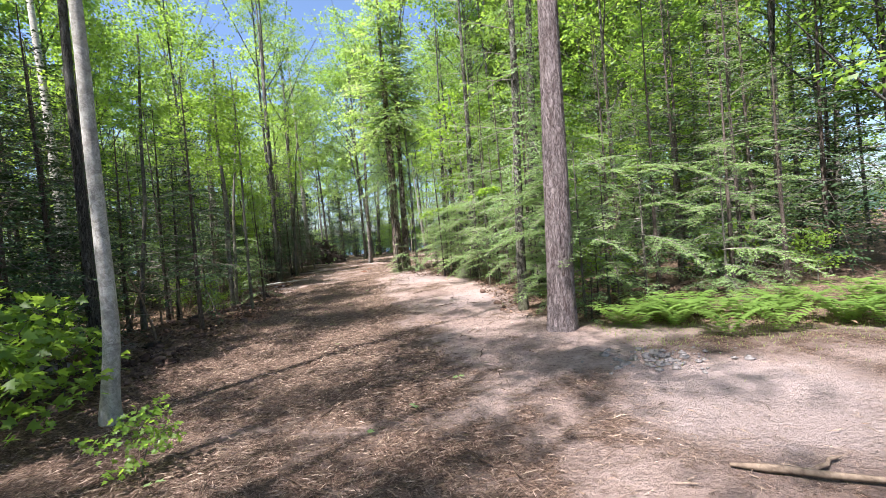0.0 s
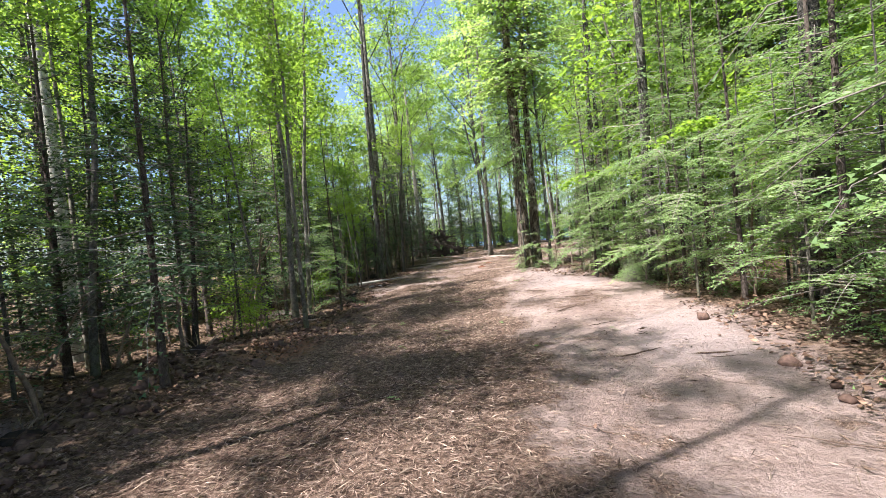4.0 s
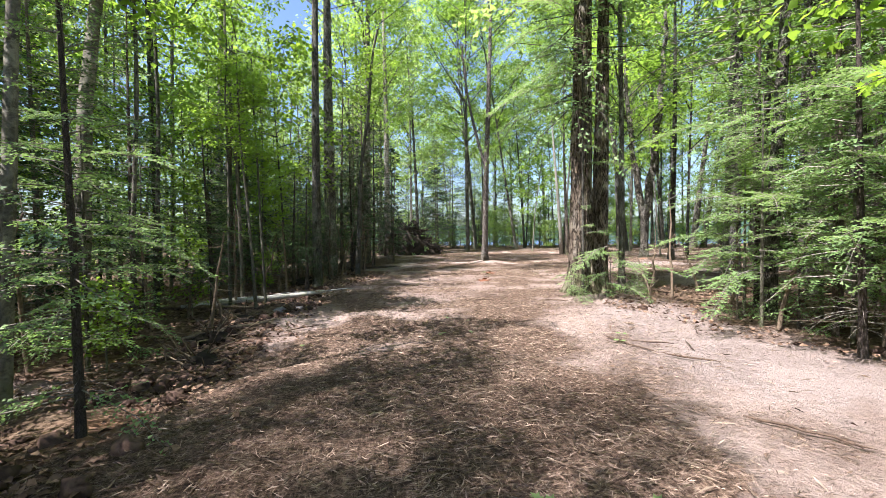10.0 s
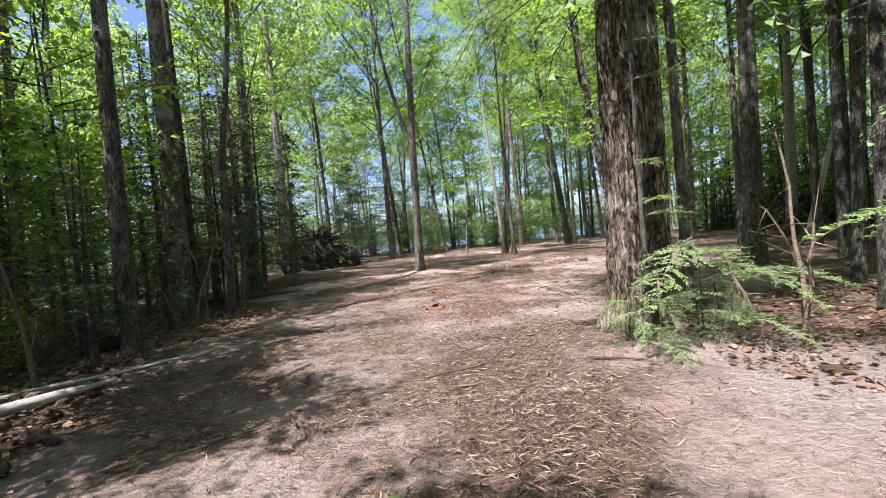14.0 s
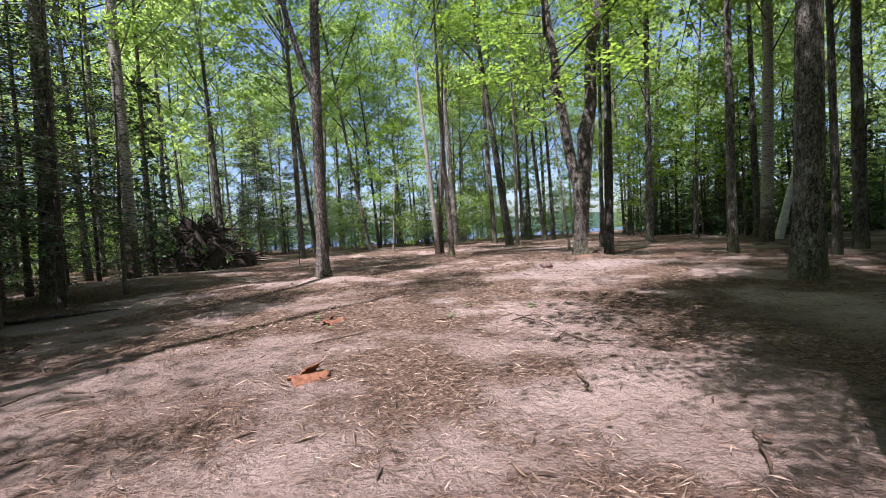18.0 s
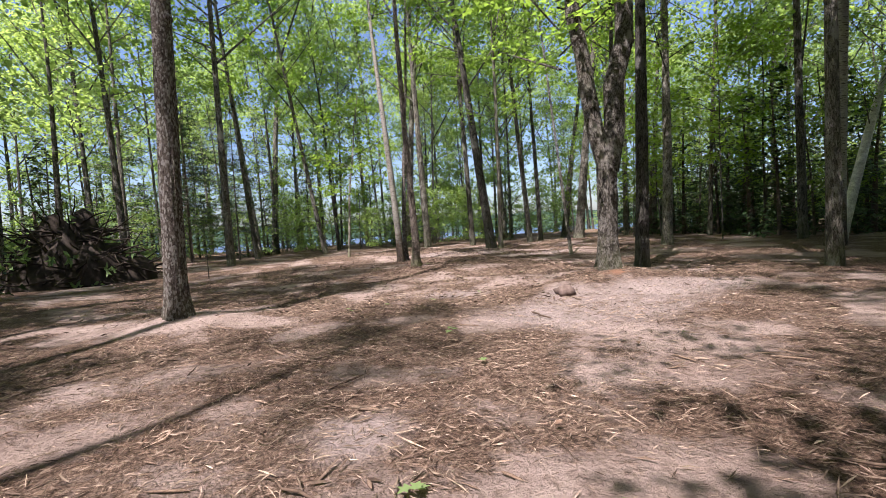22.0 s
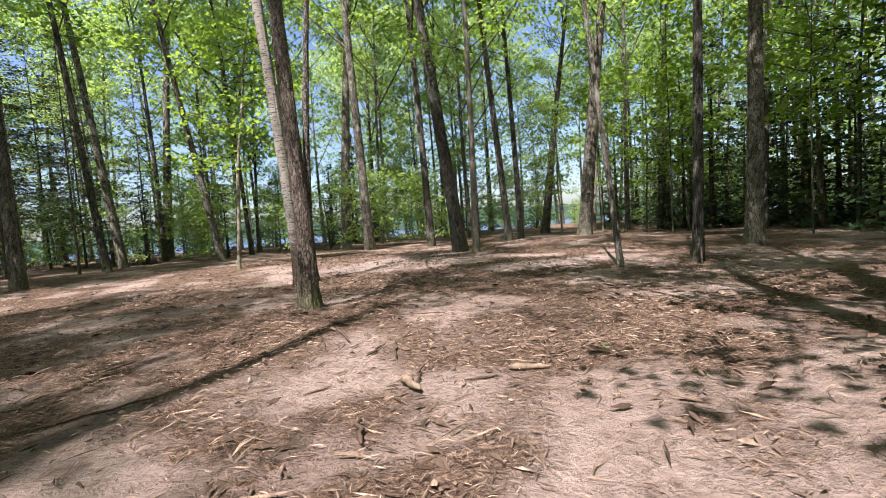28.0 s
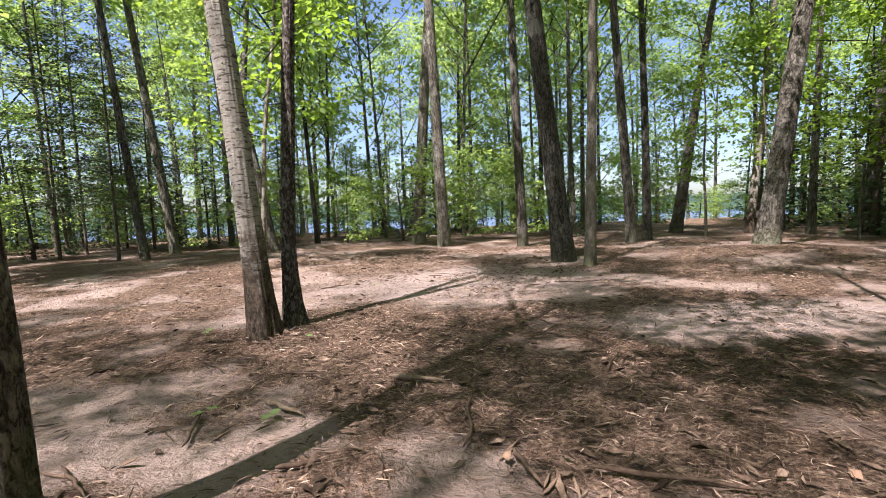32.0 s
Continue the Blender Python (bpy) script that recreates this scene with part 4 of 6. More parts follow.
for hx, hy, hs in ((-7.2, 6.2, 0.9), (-8.7, 8.8, 1.0), (-9.3, 6.6, 1.1), (-7.9, 4.2, 1.0), (-9.2, 11.7, 0.9), (-11.2, 9.6, 1.1), (-12.8, 16.6, 0.8), (-6.6, 6.7, 0.7), (-7.0, 8.7, 0.6), (-10.9, 19.2, 0.75), (-12.6, 18.2, 0.9), (-11.6, 13.2, 0.85), (-12.9, 21.6, 0.9), (-12.6, 26.6, 0.9), (-13.7, 28.9, 1.0), (-12.5, 31.7, 0.9), (-14.3, 33.6, 1.0), (-13.2, 35.6, 0.9)):
    tree("fir_tree", hx, hy, trunk_mesh(("firdense", 0), 277, 8.1, 0.07, FIR_BARK, 9, 0.02), FIR_DENSE[0], "dense dark green fir with boughs down to the ground", group="forest conifers", trunk_xy=1.0, size=hs)
# Dark firs added to deepen the dark of the woods behind the ferns.
for hx, hy, hs in ((6.6, 12.6, 1.0), (8.3, 12.0, 1.1), (5.1, 13.1, 0.9), (9.9, 11.6, 1.1), (7.5, 14.1, 1.2), (11.2, 12.9, 1.1), (9.2, 14.4, 1.2), (12.6, 11.2, 1.0)):
    tree("fir_tree", hx, hy, trunk_mesh(("firdense", 0), 277, 8.1, 0.07, FIR_BARK, 9, 0.02), FIR_DENSE[0], "dense dark green fir with boughs down to the ground", group="forest conifers", trunk_xy=1.0, size=hs)
for hx, hy, hs in ((-10.3, 20.2, 0.75), (-11.0, 21.8, 0.85), (-10.1, 22.7, 0.5), (-9.3, 17.9, 0.95)):
    edge_fir(hx, hy, hs)
# middle of the path
hardwood(-11.6, 31.0, 0.50, (0.007, 0.0), crown=False)
hardwood(-12.4, 36.6, 0.46, (0.03, 0.01))
sapling(-10.6, 31.2, 0.2, 1.5, (0.027, 0.018), 0.75)
fir(-11.6, 35.6, 0.15, 1.4, (0.05, 0.03))
hardwood(-12.25, 39.7, 0.40, (0.007, 0), crown_size=0.75, lift=2.5, bark=BIRCH, label="pale blotched birch at the edge of the clearing")
hardwood(-20.5, 35.8, 0.5, (0.03, 0.03))
hardwood(-24.5, 41.2, 0.6, (0.05, 0.05))
tree("cedar_tree", -2.78, 26.07, near_trunk(303, 17, 0.285, CEDAR_BARK, 130, 0.12, 1.4, 0.5, 0.03, 0.0, 0.15), CEDAR_CROWN, "old thick cedar with stringy peeling mossy bark", size=1.0, lean=(0.0, 0.0), turn=2.0)
tree("cedar_tree", -2.36, 26.4, near_trunk(304, 17, 0.2, CEDAR_BARK, 70, 0.07, 1.6, 0.5, 0.03, 0.0, 0.15), CEDAR_CROWN, "dark second cedar trunk close behind the large one", size=0.95, lean=(0.03, 0.0), turn=4.0)
cedar_root = [o for o in scene.objects if o.name == "cedar_tree"][0]
for name, me in zip(("branchwork", "foliage"), CEDAR_LOW):
    tagged(part(name, me, cedar_root), kind="stuff")
hardwood(-1.75, 26.75, 0.15, (0.0, 0.0), size=1.2)
hardwood(2.7, 32.05, 0.50, (0.019, -0.02), size=1.25, crown_size=1.5, label="thick dark trunked maple beside the clearing")
tree("maple_tree", -6.32, 37.15, near_trunk(305, 19, 0.155, FLAKY_BARK, 72, 0.07, 2.2, 0.45, 0.05, 0.0, 0.15), CANOPY_TOP[0], "straight maple with flaky grey bark standing in the clearing", group="forest trees", size=1.0, lean=(0.02, 0.01), turn=0.3, crown_size=0.85, lift=1.5)
for hx, hy, hs in ((-13.6, 59.4, 1.6), (-14.4, 62.0, 1.8), (-10.4, 57.6, 1.3), (-13.0, 64.6, 1.7), (-10.8, 66.7, 1.6), (-16.0, 57.0, 1.5), (-7.2, 66.0, 1.4), (-15.4, 66.5, 1.8)):
    tree("fir_tree", hx, hy, trunk_mesh(("firtall", 0), 279, 7.1, 0.055, FIR_BARK, 9, 0.02), FIR_EDGE[int(hx * 10) % 2], "tall slim dark fir beyond the clearing", group="forest conifers", size=hs)
fork_line = np.column_stack([0.09 - 0.36 * np.linspace(0, 6.5, 9) * np.linspace(1, 0.6, 9), 0.02 * np.linspace(0, 6, 9), 4.3 + np.linspace(0, 6.5, 9)])
fork_root = [o for o in scene.objects if o.name.startswith("maple_tree") and abs(o.location.y - 37.15) < 0.01][0]
part("stem", mesh_of("stem", *tube(fork_line, np.linspace(0.085, 0.04, 9), 14, 0.03, rng(310)), FLAKY_BARK, True), fork_root, "", Matrix.Rotation(-0.3, 4, 'Z'))
hardwood(-9.4, 51.9, 0.34, (0.0, 0.0), size=1.5)
tree("maple_tree", -1.89, 43.17, kinked(near_trunk(306, 13, 0.108, BARK_MOSS, 72, 0.10, 2.6, 0.42, 0.05, 0.0, 0.15), -0.06, 0.6), CANOPY[2], "leaning maple with rough grey bark and mossy foot", group="forest trees", size=1.0, lean=(-0.05, -0.01), turn=0.0, crown_size=0.8, lift=2.5)
tree("birch_tree", -2.09, 46.35, near_trunk(307, 13, 0.125, BIRCH, 64, 0.07, 1.4, 0.45, 0.04, 0.0, 0.15), CANOPY[3], "pale banded birch sharing its foot with a darker trunk", size=1.0, lean=(-0.06, -0.016), turn=2.3, crown_size=0.75, lift=3.5)
tree("maple_tree", -1.95, 46.72, kinked(near_trunk(308, 13, 0.085, FLAKY_BARK, 60, 0.16, 2.2, 0.75, 0.05, 0.0, 0.15), -0.07, 0.7), CANOPY[1], "dark flaky trunk grown close beside a birch", group="forest trees", size=0.9, lean=(0.055, 0.0), turn=3.1, crown_size=0.6, lift=5.0)
hardwood(2.8, 39.2, 0.30, (0.03, -0.02))
hardwood(8.15, 45.25, 0.38, (0.025, -0.02))
hardwood(12.3, 43.4, 0.31)
hardwood(10.0, 40.5, 0.46, (0.02, -0.02), bark=BIRCH, label="pale trunked birch with dark bands")
hardwood(9.3, 38.2, 0.34, (0.0, 0.0))
hardwood(11.6, 41.6, 0.32, (0.21, -0.10), bark=PALE_BARK, label="white birch leaning far over", size=0.7)
# Added tall maples: no such trees known, placed to shade path and clearing.
shade_maple(-10.4, 27.6, 0.28, crown=0.55)
shade_maple(-11.6, 9.6, 0.2, crown=0.8)
shade_maple(-10.4, 3.2, 0.22)
sapling(-9.87, 12.5, 0.10, 1.5, (0, 0), 0.8)
shade_maple(-11.6, 5.2, 0.24, crown=0.78)
shade_maple(-12.4, 7.4, 0.2, crown=0.8)
shade_maple(-6.6, -2.2, 0.26)
# Added out of view, to shade the start of the path.
hardwood(-5.7, 0.8, 0.2, crown_size=0.6, lift=6.0)
shade_maple(-12.6, 33.2, 0.3)
# end of the clearing
hardwood(3.6, 44.25, 0.12, (-0.07, 0.05), size=0.8, crown_size=0.5, lift=4.0)
hardwood(4.94, 43.8, 0.19, (0.02, -0.02))
hardwood(0.78, 58.1, 0.46, (-0.035, 0.0), size=1.5)
hardwood(-0.1, 61.0, 0.54, (0.065, 0.0), size=1.5)
hardwood(3.33, 56.5, 0.34, (-0.03, 0.01), size=1.5)
hardwood(3.0, 51.6, 0.48, (-0.095, 0.033))
hardwood(3.1, 50.4, 0.22, (0.02, -0.01), bark=SMOOTH_BARK, label="slim pale trunked tree beside a leaning maple")
hardwood(6.8, 55.8, 0.32, (-0.06, 0.03), size=1.5)
hardwood(7.9, 56.8, 0.30, (-0.015, 0.01))
hardwood(11.6, 61.0, 0.52, (0.12, -0.07))
hardwood(7.6, 51.2, 0.48, (0.09, -0.07))
hardwood(13.2, 58.6, 0.32, (0.064, -0.05), bark=BIRCH, label="pale trunked birch with dark bands")
hardwood(15.5, 56.0, 0.38, (0.02, -0.02))
hardwood(-9.8, 60.1, 0.36, (-0.08, -0.03), size=1.5)
hardwood(-10.4, 69.0, 0.55, (0.053, 0.014), size=1.5)
hardwood(-5.7, 59.3, 0.30, (-0.15, -0.026), size=1.5)
sapling(-4.1, 52.7, 0.13, 1.3, (0.058, 0.008))
hardwood(-9.37, 57.3, 0.28, (-0.08, -0.02), size=1.5)


def forked_maple():
    """The old maple that forks low down over a bared root mound."""
    r = rng(309)
    root = tagged(new("maple_tree"), "thick old maple forking into two stems, scarred grey bark", "tree", "forest trees")
    root.matrix_basis = Matrix.Translation((1.3, 38.15, hz(1.3, 38.15)))
    P = np.array([[0.046, -0.034, 2.3]])
    me = near_trunk(309, 2.5, 0.168, OLD_BARK, 90, 0.11, 1.6, 0.6, 0.0, 0.0, 1.25)
    shear = Matrix(((1, 0, 0.02, 0), (0, 1, -0.015, 0), (0, 0, 1, 0), (0, 0, 0, 1)))
    me.transform(shear)
    part("trunk", me, root)
    for dx, dy, rad, h in ((-0.16, 0.02, 0.14, 10), (0.12, -0.05, 0.17, 11)):
        t = np.linspace(0, 1, 14)
        Q = np.column_stack([P[-1, 0] + dx * h * t ** 0.8 * (1.5 - 0.7 * t) * 0.7, P[-1, 1] + dy * h * t, 1.95 + h * t])
        Q[2:] += r.normal(0, 0.05, (12, 3)) * [1, 1, 0]
        part("stem", mesh_of("stem", *tube(Q, rad * (1.25 - 0.95 * t), 22, 0.035, r), OLD_BARK, True), root)
    spread_out = Matrix.Translation((-0.8, 0.1, 0.2)) @ Matrix.Diagonal((1.2, 1.2, 0.62, 1))
    tagged(part("branchwork", CANOPY[2][0], root, "", spread_out), kind="stuff")
    tagged(part("foliage", CANOPY[2][1], root, "", spread_out), kind="stuff")
    PLACED.append((1.3, 38.15))


forked_maple()


# woods on both sides of the path, and the far woods
def clear(x, y, d):
    return all((x - a) ** 2 + (y - b) ** 2 > d * d for a, b in PLACED)


def scatter(seed, count, x0, x1, y0, y1, gap, make, inside=None):
    r = rng(seed)
    made, tries = 0, 0
    while made < count and tries < count * 40:
        tries += 1
        x, y = r.uniform(x0, x1), r.uniform(y0, y1)
        if clear(x, y, gap) and (inside is None or inside(x, y)):
            make(x, y, r)
            made += 1


def left_woods(margin):
    return lambda x, y: x < left_edge(y) - margin


def right_woods(margin):
    return lambda x, y: x > right_edge(y) + margin


def sunny_bank(x, y):
    """The stretch of bank that stands open to the sun."""
    return (x > -13 and 11 < y < 20) or (x > -13.5 and 20 <= y < 24)


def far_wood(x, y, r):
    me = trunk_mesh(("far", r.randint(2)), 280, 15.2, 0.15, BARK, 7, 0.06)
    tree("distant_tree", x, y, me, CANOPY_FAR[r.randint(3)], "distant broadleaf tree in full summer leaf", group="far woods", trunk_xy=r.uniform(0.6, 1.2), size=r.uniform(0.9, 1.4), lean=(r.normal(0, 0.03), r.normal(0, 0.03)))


scatter(1, 26, -24, -6, -2, 32, 1.3, lambda x, y, r: hardwood(x, y, r.uniform(0.10, 0.26), (r.normal(0, 0.03), r.normal(0, 0.03)), True), lambda x, y: x < left_edge(y) - 1.5 and not (-1 < y < 26 and x > -16))
scatter(2, 18, -17, -6, 11, 34, 0.9, lambda x, y, r: sapling(x, y, r.uniform(0.05, 0.10), r.uniform(0.7, 1.35), (r.normal(0, 0.06), r.normal(0, 0.06))), lambda x, y: x < left_edge(y) - 1.0 and not sunny_bank(x, y))
scatter(3, 16, -18, -6.5, 1, 22, 1.0, lambda x, y, r: fir(x, y, r.uniform(0.07, 0.12), r.uniform(0.6, 1.3)), lambda x, y: x < left_edge(y) - 1.2 and not sunny_bank(x, y))
scatter(4, 34, -17, -7, 9, 40, 1.1, lambda x, y, r: hemlock(x, y, r.uniform(0.08, 0.15), r.uniform(0.6, 1.0)), lambda x, y: x < left_edge(y) - 1.6 and not sunny_bank(x, y))
scatter(5, 16, 1.5, 9, 8.5, 26, 1.0, lambda x, y, r: hemlock(x, y, r.uniform(0.08, 0.18), r.uniform(0.55, 1.1)), right_woods(0.9))
scatter(6, 22, 1.5, 18, 8, 32, 1.2, lambda x, y, r: hardwood(x, y, r.uniform(0.12, 0.28), (r.normal(0, 0.025), r.normal(0, 0.025)), True), lambda x, y: x > right_edge(y) + 1.5 and not (x < 9 and y < 13))
scatter(7, 12, 1.2, 14, 10.5, 27, 0.9, lambda x, y, r: sapling(x, y, r.uniform(0.05, 0.09), r.uniform(0.7, 1.4)), right_woods(0.8))
scatter(8, 14, 5, 16, 9.5, 22, 1.0, lambda x, y, r: fir(x, y, r.uniform(0.08, 0.14), r.uniform(0.8, 1.6)), right_woods(1.5))
scatter(9, 32, -36, -13, 44, 90, 1.6, far_wood)
scatter(10, 34, -13, 14, 63, 92, 1.5, far_wood)
scatter(11, 46, 13, 36, 36, 84, 1.7, far_wood)
# Mostly unseen maples added to shade the right of the clearing.
scatter(35, 12, 4.5, 14, 25, 32, 1.6, lambda x, y, r: hardwood(x, y, r.uniform(0.15, 0.3), (r.normal(0, 0.03), 0)))
scatter(12, 16, 5, 16, 32, 36, 1.5, lambda x, y, r: hardwood(x, y, r.uniform(0.15, 0.35), (r.normal(0, 0.03), 0)), lambda x, y: x > 6)
scatter(13, 38, 12.5, 30, 42, 68, 1.2, lambda x, y, r: fir(x, y, r.uniform(0.1, 0.16), r.uniform(0.5, 0.95), far=True), lambda x, y: x > 13.5 + 0.2 * abs(y - 52))
scatter(14, 40, -40, 26, 70, 94, 1.5, lambda x, y, r: fir(x, y, r.uniform(0.1, 0.16), r.uniform(0.4, 0.95), far=True))
scatter(15, 22, -32, -14, 40, 72, 1.5, lambda x, y, r: fir(x, y, r.uniform(0.1, 0.16), r.uniform(0.4, 0.9), far=True))
scatter(16, 18, -12, 12, 63, 80, 1.2, lambda x, y, r: sapling(x, y, r.uniform(0.05, 0.1), r.uniform(0.6, 1.2)))


scatter(42, 9, 10.5, 17, 44, 58, 1.2, lambda x, y, r: sapling(x, y, r.uniform(0.06, 0.12), r.uniform(0.9, 1.5)))
scatter(17, 18, -46, -18, -6, 60, 2.2, far_wood)
scatter(18, 15, 14, 46, -6, 60, 2.2, far_wood)
scatter(19, 18, -60, 60, 64, 96, 2.4, far_wood, lambda x, y: abs(x) > 22 or y > 80)
scatter(20, 10, -18, 16, -24, -4, 2.0, far_wood)
# Unseen trees added behind the start, to shade the path.
scatter(23, 5, -13, -2.5, -6, 2.5, 1.6, lambda x, y, r: hardwood(x, y, r.uniform(0.14, 0.26), (0, 0), True, crown_size=0.7, lift=4.0), lambda x, y: x < -6.5 and y < 0)
scatter(24, 10, -13, -7, 2, 11, 1.3, lambda x, y, r: fir(x, y, r.uniform(0.12, 0.2), r.uniform(1.1, 1.7)), left_woods(1.6))
# Four maples added for the shade they throw on the clearing's right side.
hardwood(6.5, 33.2, 0.28, size=1.2)
hardwood(5.7, 37.2, 0.28, size=1.15)
hardwood(3.6, 27.4, 0.30, size=1.3)
hardwood(5.4, 30.1, 0.26, size=1.3)
# Added hemlocks; their dense high crowns shade the ground past the cedar.
for hx, hy in ((0.6, 26.3), (2.3, 26.6), (4.2, 28.6)):
    tree("hemlock_tree", hx, hy, trunk_mesh(("hemtall", 0), 262, 14.3, 0.12, FIR_BARK, 12, 0.03), HEMLOCK_HIGH[0], "tall hemlock with dead lower twigs and light green sprays", group="forest conifers", trunk_xy=1.0, size=1.0)
scatter(36, 26, -28, 12, 60, 74, 1.1, lambda x, y, r: fir(x, y, 0.1, r.uniform(0.3, 0.65), far=True))
scatter(25, 9, 1.5, 9, 25, 34, 1.6, lambda x, y, r: hardwood(x, y, r.uniform(0.14, 0.3), (r.normal(0, 0.03), 0)), lambda x, y: x > 0.5 + 0.3 * (y - 25) + (2 if 29 < y else 0))
scatter(26, 26, -38, 34, 66, 90, 1.0, lambda x, y, r: fir(x, y, 0.1, r.uniform(0.2, 0.5), far=True))
scatter(29, 16, -21, -12.5, 29, 44, 1.2, lambda x, y, r: fir(x, y, 0.1, r.uniform(0.4, 0.8), far=True))


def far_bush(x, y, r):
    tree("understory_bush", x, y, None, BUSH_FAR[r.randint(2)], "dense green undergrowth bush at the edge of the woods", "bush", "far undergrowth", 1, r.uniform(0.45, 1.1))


scatter(30, 24, -40, 36, 64, 96, 1.2, far_bush)
scatter(31, 14, -36, -15, 24, 66, 1.2, far_bush)
scatter(32, 24, 15, 34, 26, 68, 1.2, far_bush)
scatter(33, 18, -30, -12, -4, 26, 1.2, far_bush)
scatter(34, 16, 8, 26, 9, 30, 1.2, far_bush)
scatter(27, 14, -30, -14, 44, 66, 1.2, lambda x, y, r: fir(x, y, 0.1, r.uniform(0.25, 0.55), far=True))
scatter(28, 1, -10.5, -7.8, 28, 33, 1.5, lambda x, y, r: hardwood(x, y, r.uniform(0.12, 0.2), (0, 0)), left_woods(0.9))
scatter(21, 14, -13, -5.5, 8, 30, 0.5, lambda x, y, r: shrub(x, y, r.uniform(0.35, 0.8)), left_woods(1.1))
scatter(22, 18, 1.5, 10, 10, 26, 0.5, lambda x, y, r: shrub(x, y, r.uniform(0.35, 0.8)), right_woods(1.2))
# Dark firs added where deep shade lies between the left trunks.
scatter(40, 26, -25, -14, 0, 28, 1.2, lambda x, y, r: fir(x, y, 0.1, r.uniform(0.45, 0.85), far=True))
scatter(41, 26, 13.5, 22, 43, 57, 1.0, lambda x, y, r: fir(x, y, 0.1, r.uniform(0.45, 0.8), far=True))
scatter(37, 40, -30, 16, 60, 71, 1.0, far_bush)
scatter(38, 18, -30, -15, 30, 62, 1.0, far_bush)
scatter(39, 50, 17, 34, 38, 72, 1.0, far_bush)



# ---- things near the path ----
def small_conifer(x, y, size=1.0):
    me = trunk_mesh(("firsmall", 0), 276, 1.5, 0.02, FIR_BARK, 6, 0.01)
    return tree("hemlock_seedling", x, y, me, FIR_SMALL[0], "small light green hemlock seedling beside the path", "shrub", "small hemlocks", 1, size)


def seedling(x, y, size):
    me = trunk_mesh(("seedling", 0), 251, 1.2, 0.008, SMOOTH_BARK, 5, 0.02)
    return tree("maple_seedling", x, y, me, SEEDLING[0], "broad leaved green maple seedling beside the path", "shrub", "maple seedlings", 1, size)


for sx, sy, ss in ((3.05, 9.05, 1.0), (3.6, 9.4, 0.9), (4.1, 9.2, 0.7), (2.75, 8.6, 0.55), (2.5, 12.6, 0.8), (2.6, 13.9, 0.7), (-2.3, 25.5, 0.45), (-3.05, 25.6, 0.3), (-1.8, 26.0, 0.6), (0.0, 22.6, 0.8), (-0.5, 23.4, 0.7), (1.0, 18.9, 0.9), (1.9, 17.2, 0.9), (-8.6, 16.6, 0.8), (-9.6, 20.4, 0.9)):
    small_conifer(sx, sy, ss)


NEEDLE_TIP = leaf_material("fresh_needle", (0.11, 0.19, 0.07), (0.27, 0.385, 0.15), (0.32, 0.48, 0.14), 0.5, 0.4)


def bough_mesh(seed, ln):
    """A flat drooping conifer bough: a twig with side sprays of short needles."""
    r = rng(seed)
    s = np.linspace(0, 1, 9)
    line = np.column_stack([ln * s, 0.06 * np.sin(s * 3 + seed), 0.12 * s - 0.42 * ln * s ** 2.2])
    stems = [quads_to_tris(tube(line, np.linspace(0.009, 0.002, 9), 4))]
    P, D, N, L = [], [], [], []

    def needles(a, b, m):
        w = b - a
        side = np.cross((0, 0, 1.0), w)
        side /= np.linalg.norm(side) + 1e-9
        for i in range(m):
            for sg in (-1, 1):
                P.append(a + w * (i + 0.5) / m)
                D.append(side * sg + w / np.linalg.norm(w) * 0.9 + r.normal(0, 0.25, 3))
                N.append(np.array([0, 0, 1.0]) + r.normal(0, 0.45, 3))
                L.append(0.036 * r.uniform(0.6, 1.35))

    n = int(ln / 0.062)
    for i in range(n):
        u = 0.12 + 0.88 * i / n
        at = np.array([np.interp(u, s, line[:, a]) for a in range(3)])
        for sg in (-1, 1):
            tl = 0.40 * ln * (1.08 - u) ** 0.8 * r.uniform(0.35, 1.15) * min(1, u * 3.2)
            ahead = r.uniform(0.4, 0.95)
            tip = at + np.array([ahead * tl, sg * 0.83 * tl, r.uniform(-0.4, 0.05) * tl])
            mid = (at + tip) / 2 + [0, 0, 0.05 * tl]
            stems.append(quads_to_tris(tube([at, mid, tip], [0.003, 0.002, 0.001], 3)))
            m = max(2, int(tl / 0.017))
            needles(at, mid, m // 2 + 1)
            needles(mid, tip, m // 2 + 1)
    L = np.array(L)
    return mesh_of("bough_twig", *joined(stems), DRY_TWIG), mesh_of("bough", *leaf_tips(np.array(P), np.array(D), np.array(N), L, L * 0.45), NEEDLE_TIP)


BOUGHS = [bough_mesh(620, 1.0), bough_mesh(621, 1.35), bough_mesh(622, 0.75)]


def add_boughs(root, seed, count, low, high, size, toward=None, wide=3.14):
    """Hang boughs on a tree's stem between two heights."""
    r = rng(seed)
    turn = root.matrix_basis.to_euler().z
    for k in range(count):
        az = (toward if toward is not None else 0) + r.uniform(-wide, wide) - turn
        m = Matrix.Translation((0, 0, low + (high - low) * (k + r.rand()) / count)) @ Matrix.Rotation(az, 4, 'Z') @ Matrix.Rotation(r.uniform(-0.25, 0.2), 4, 'Y') @ Matrix.Scale(size * r.uniform(0.8, 1.25), 4)
        twig, spray = BOUGHS[r.randint(3)]
        tagged(part("bough", spray, root, "", m), kind="stuff")
        tagged(part("bough_twig", twig, root, "", m), kind="stuff")


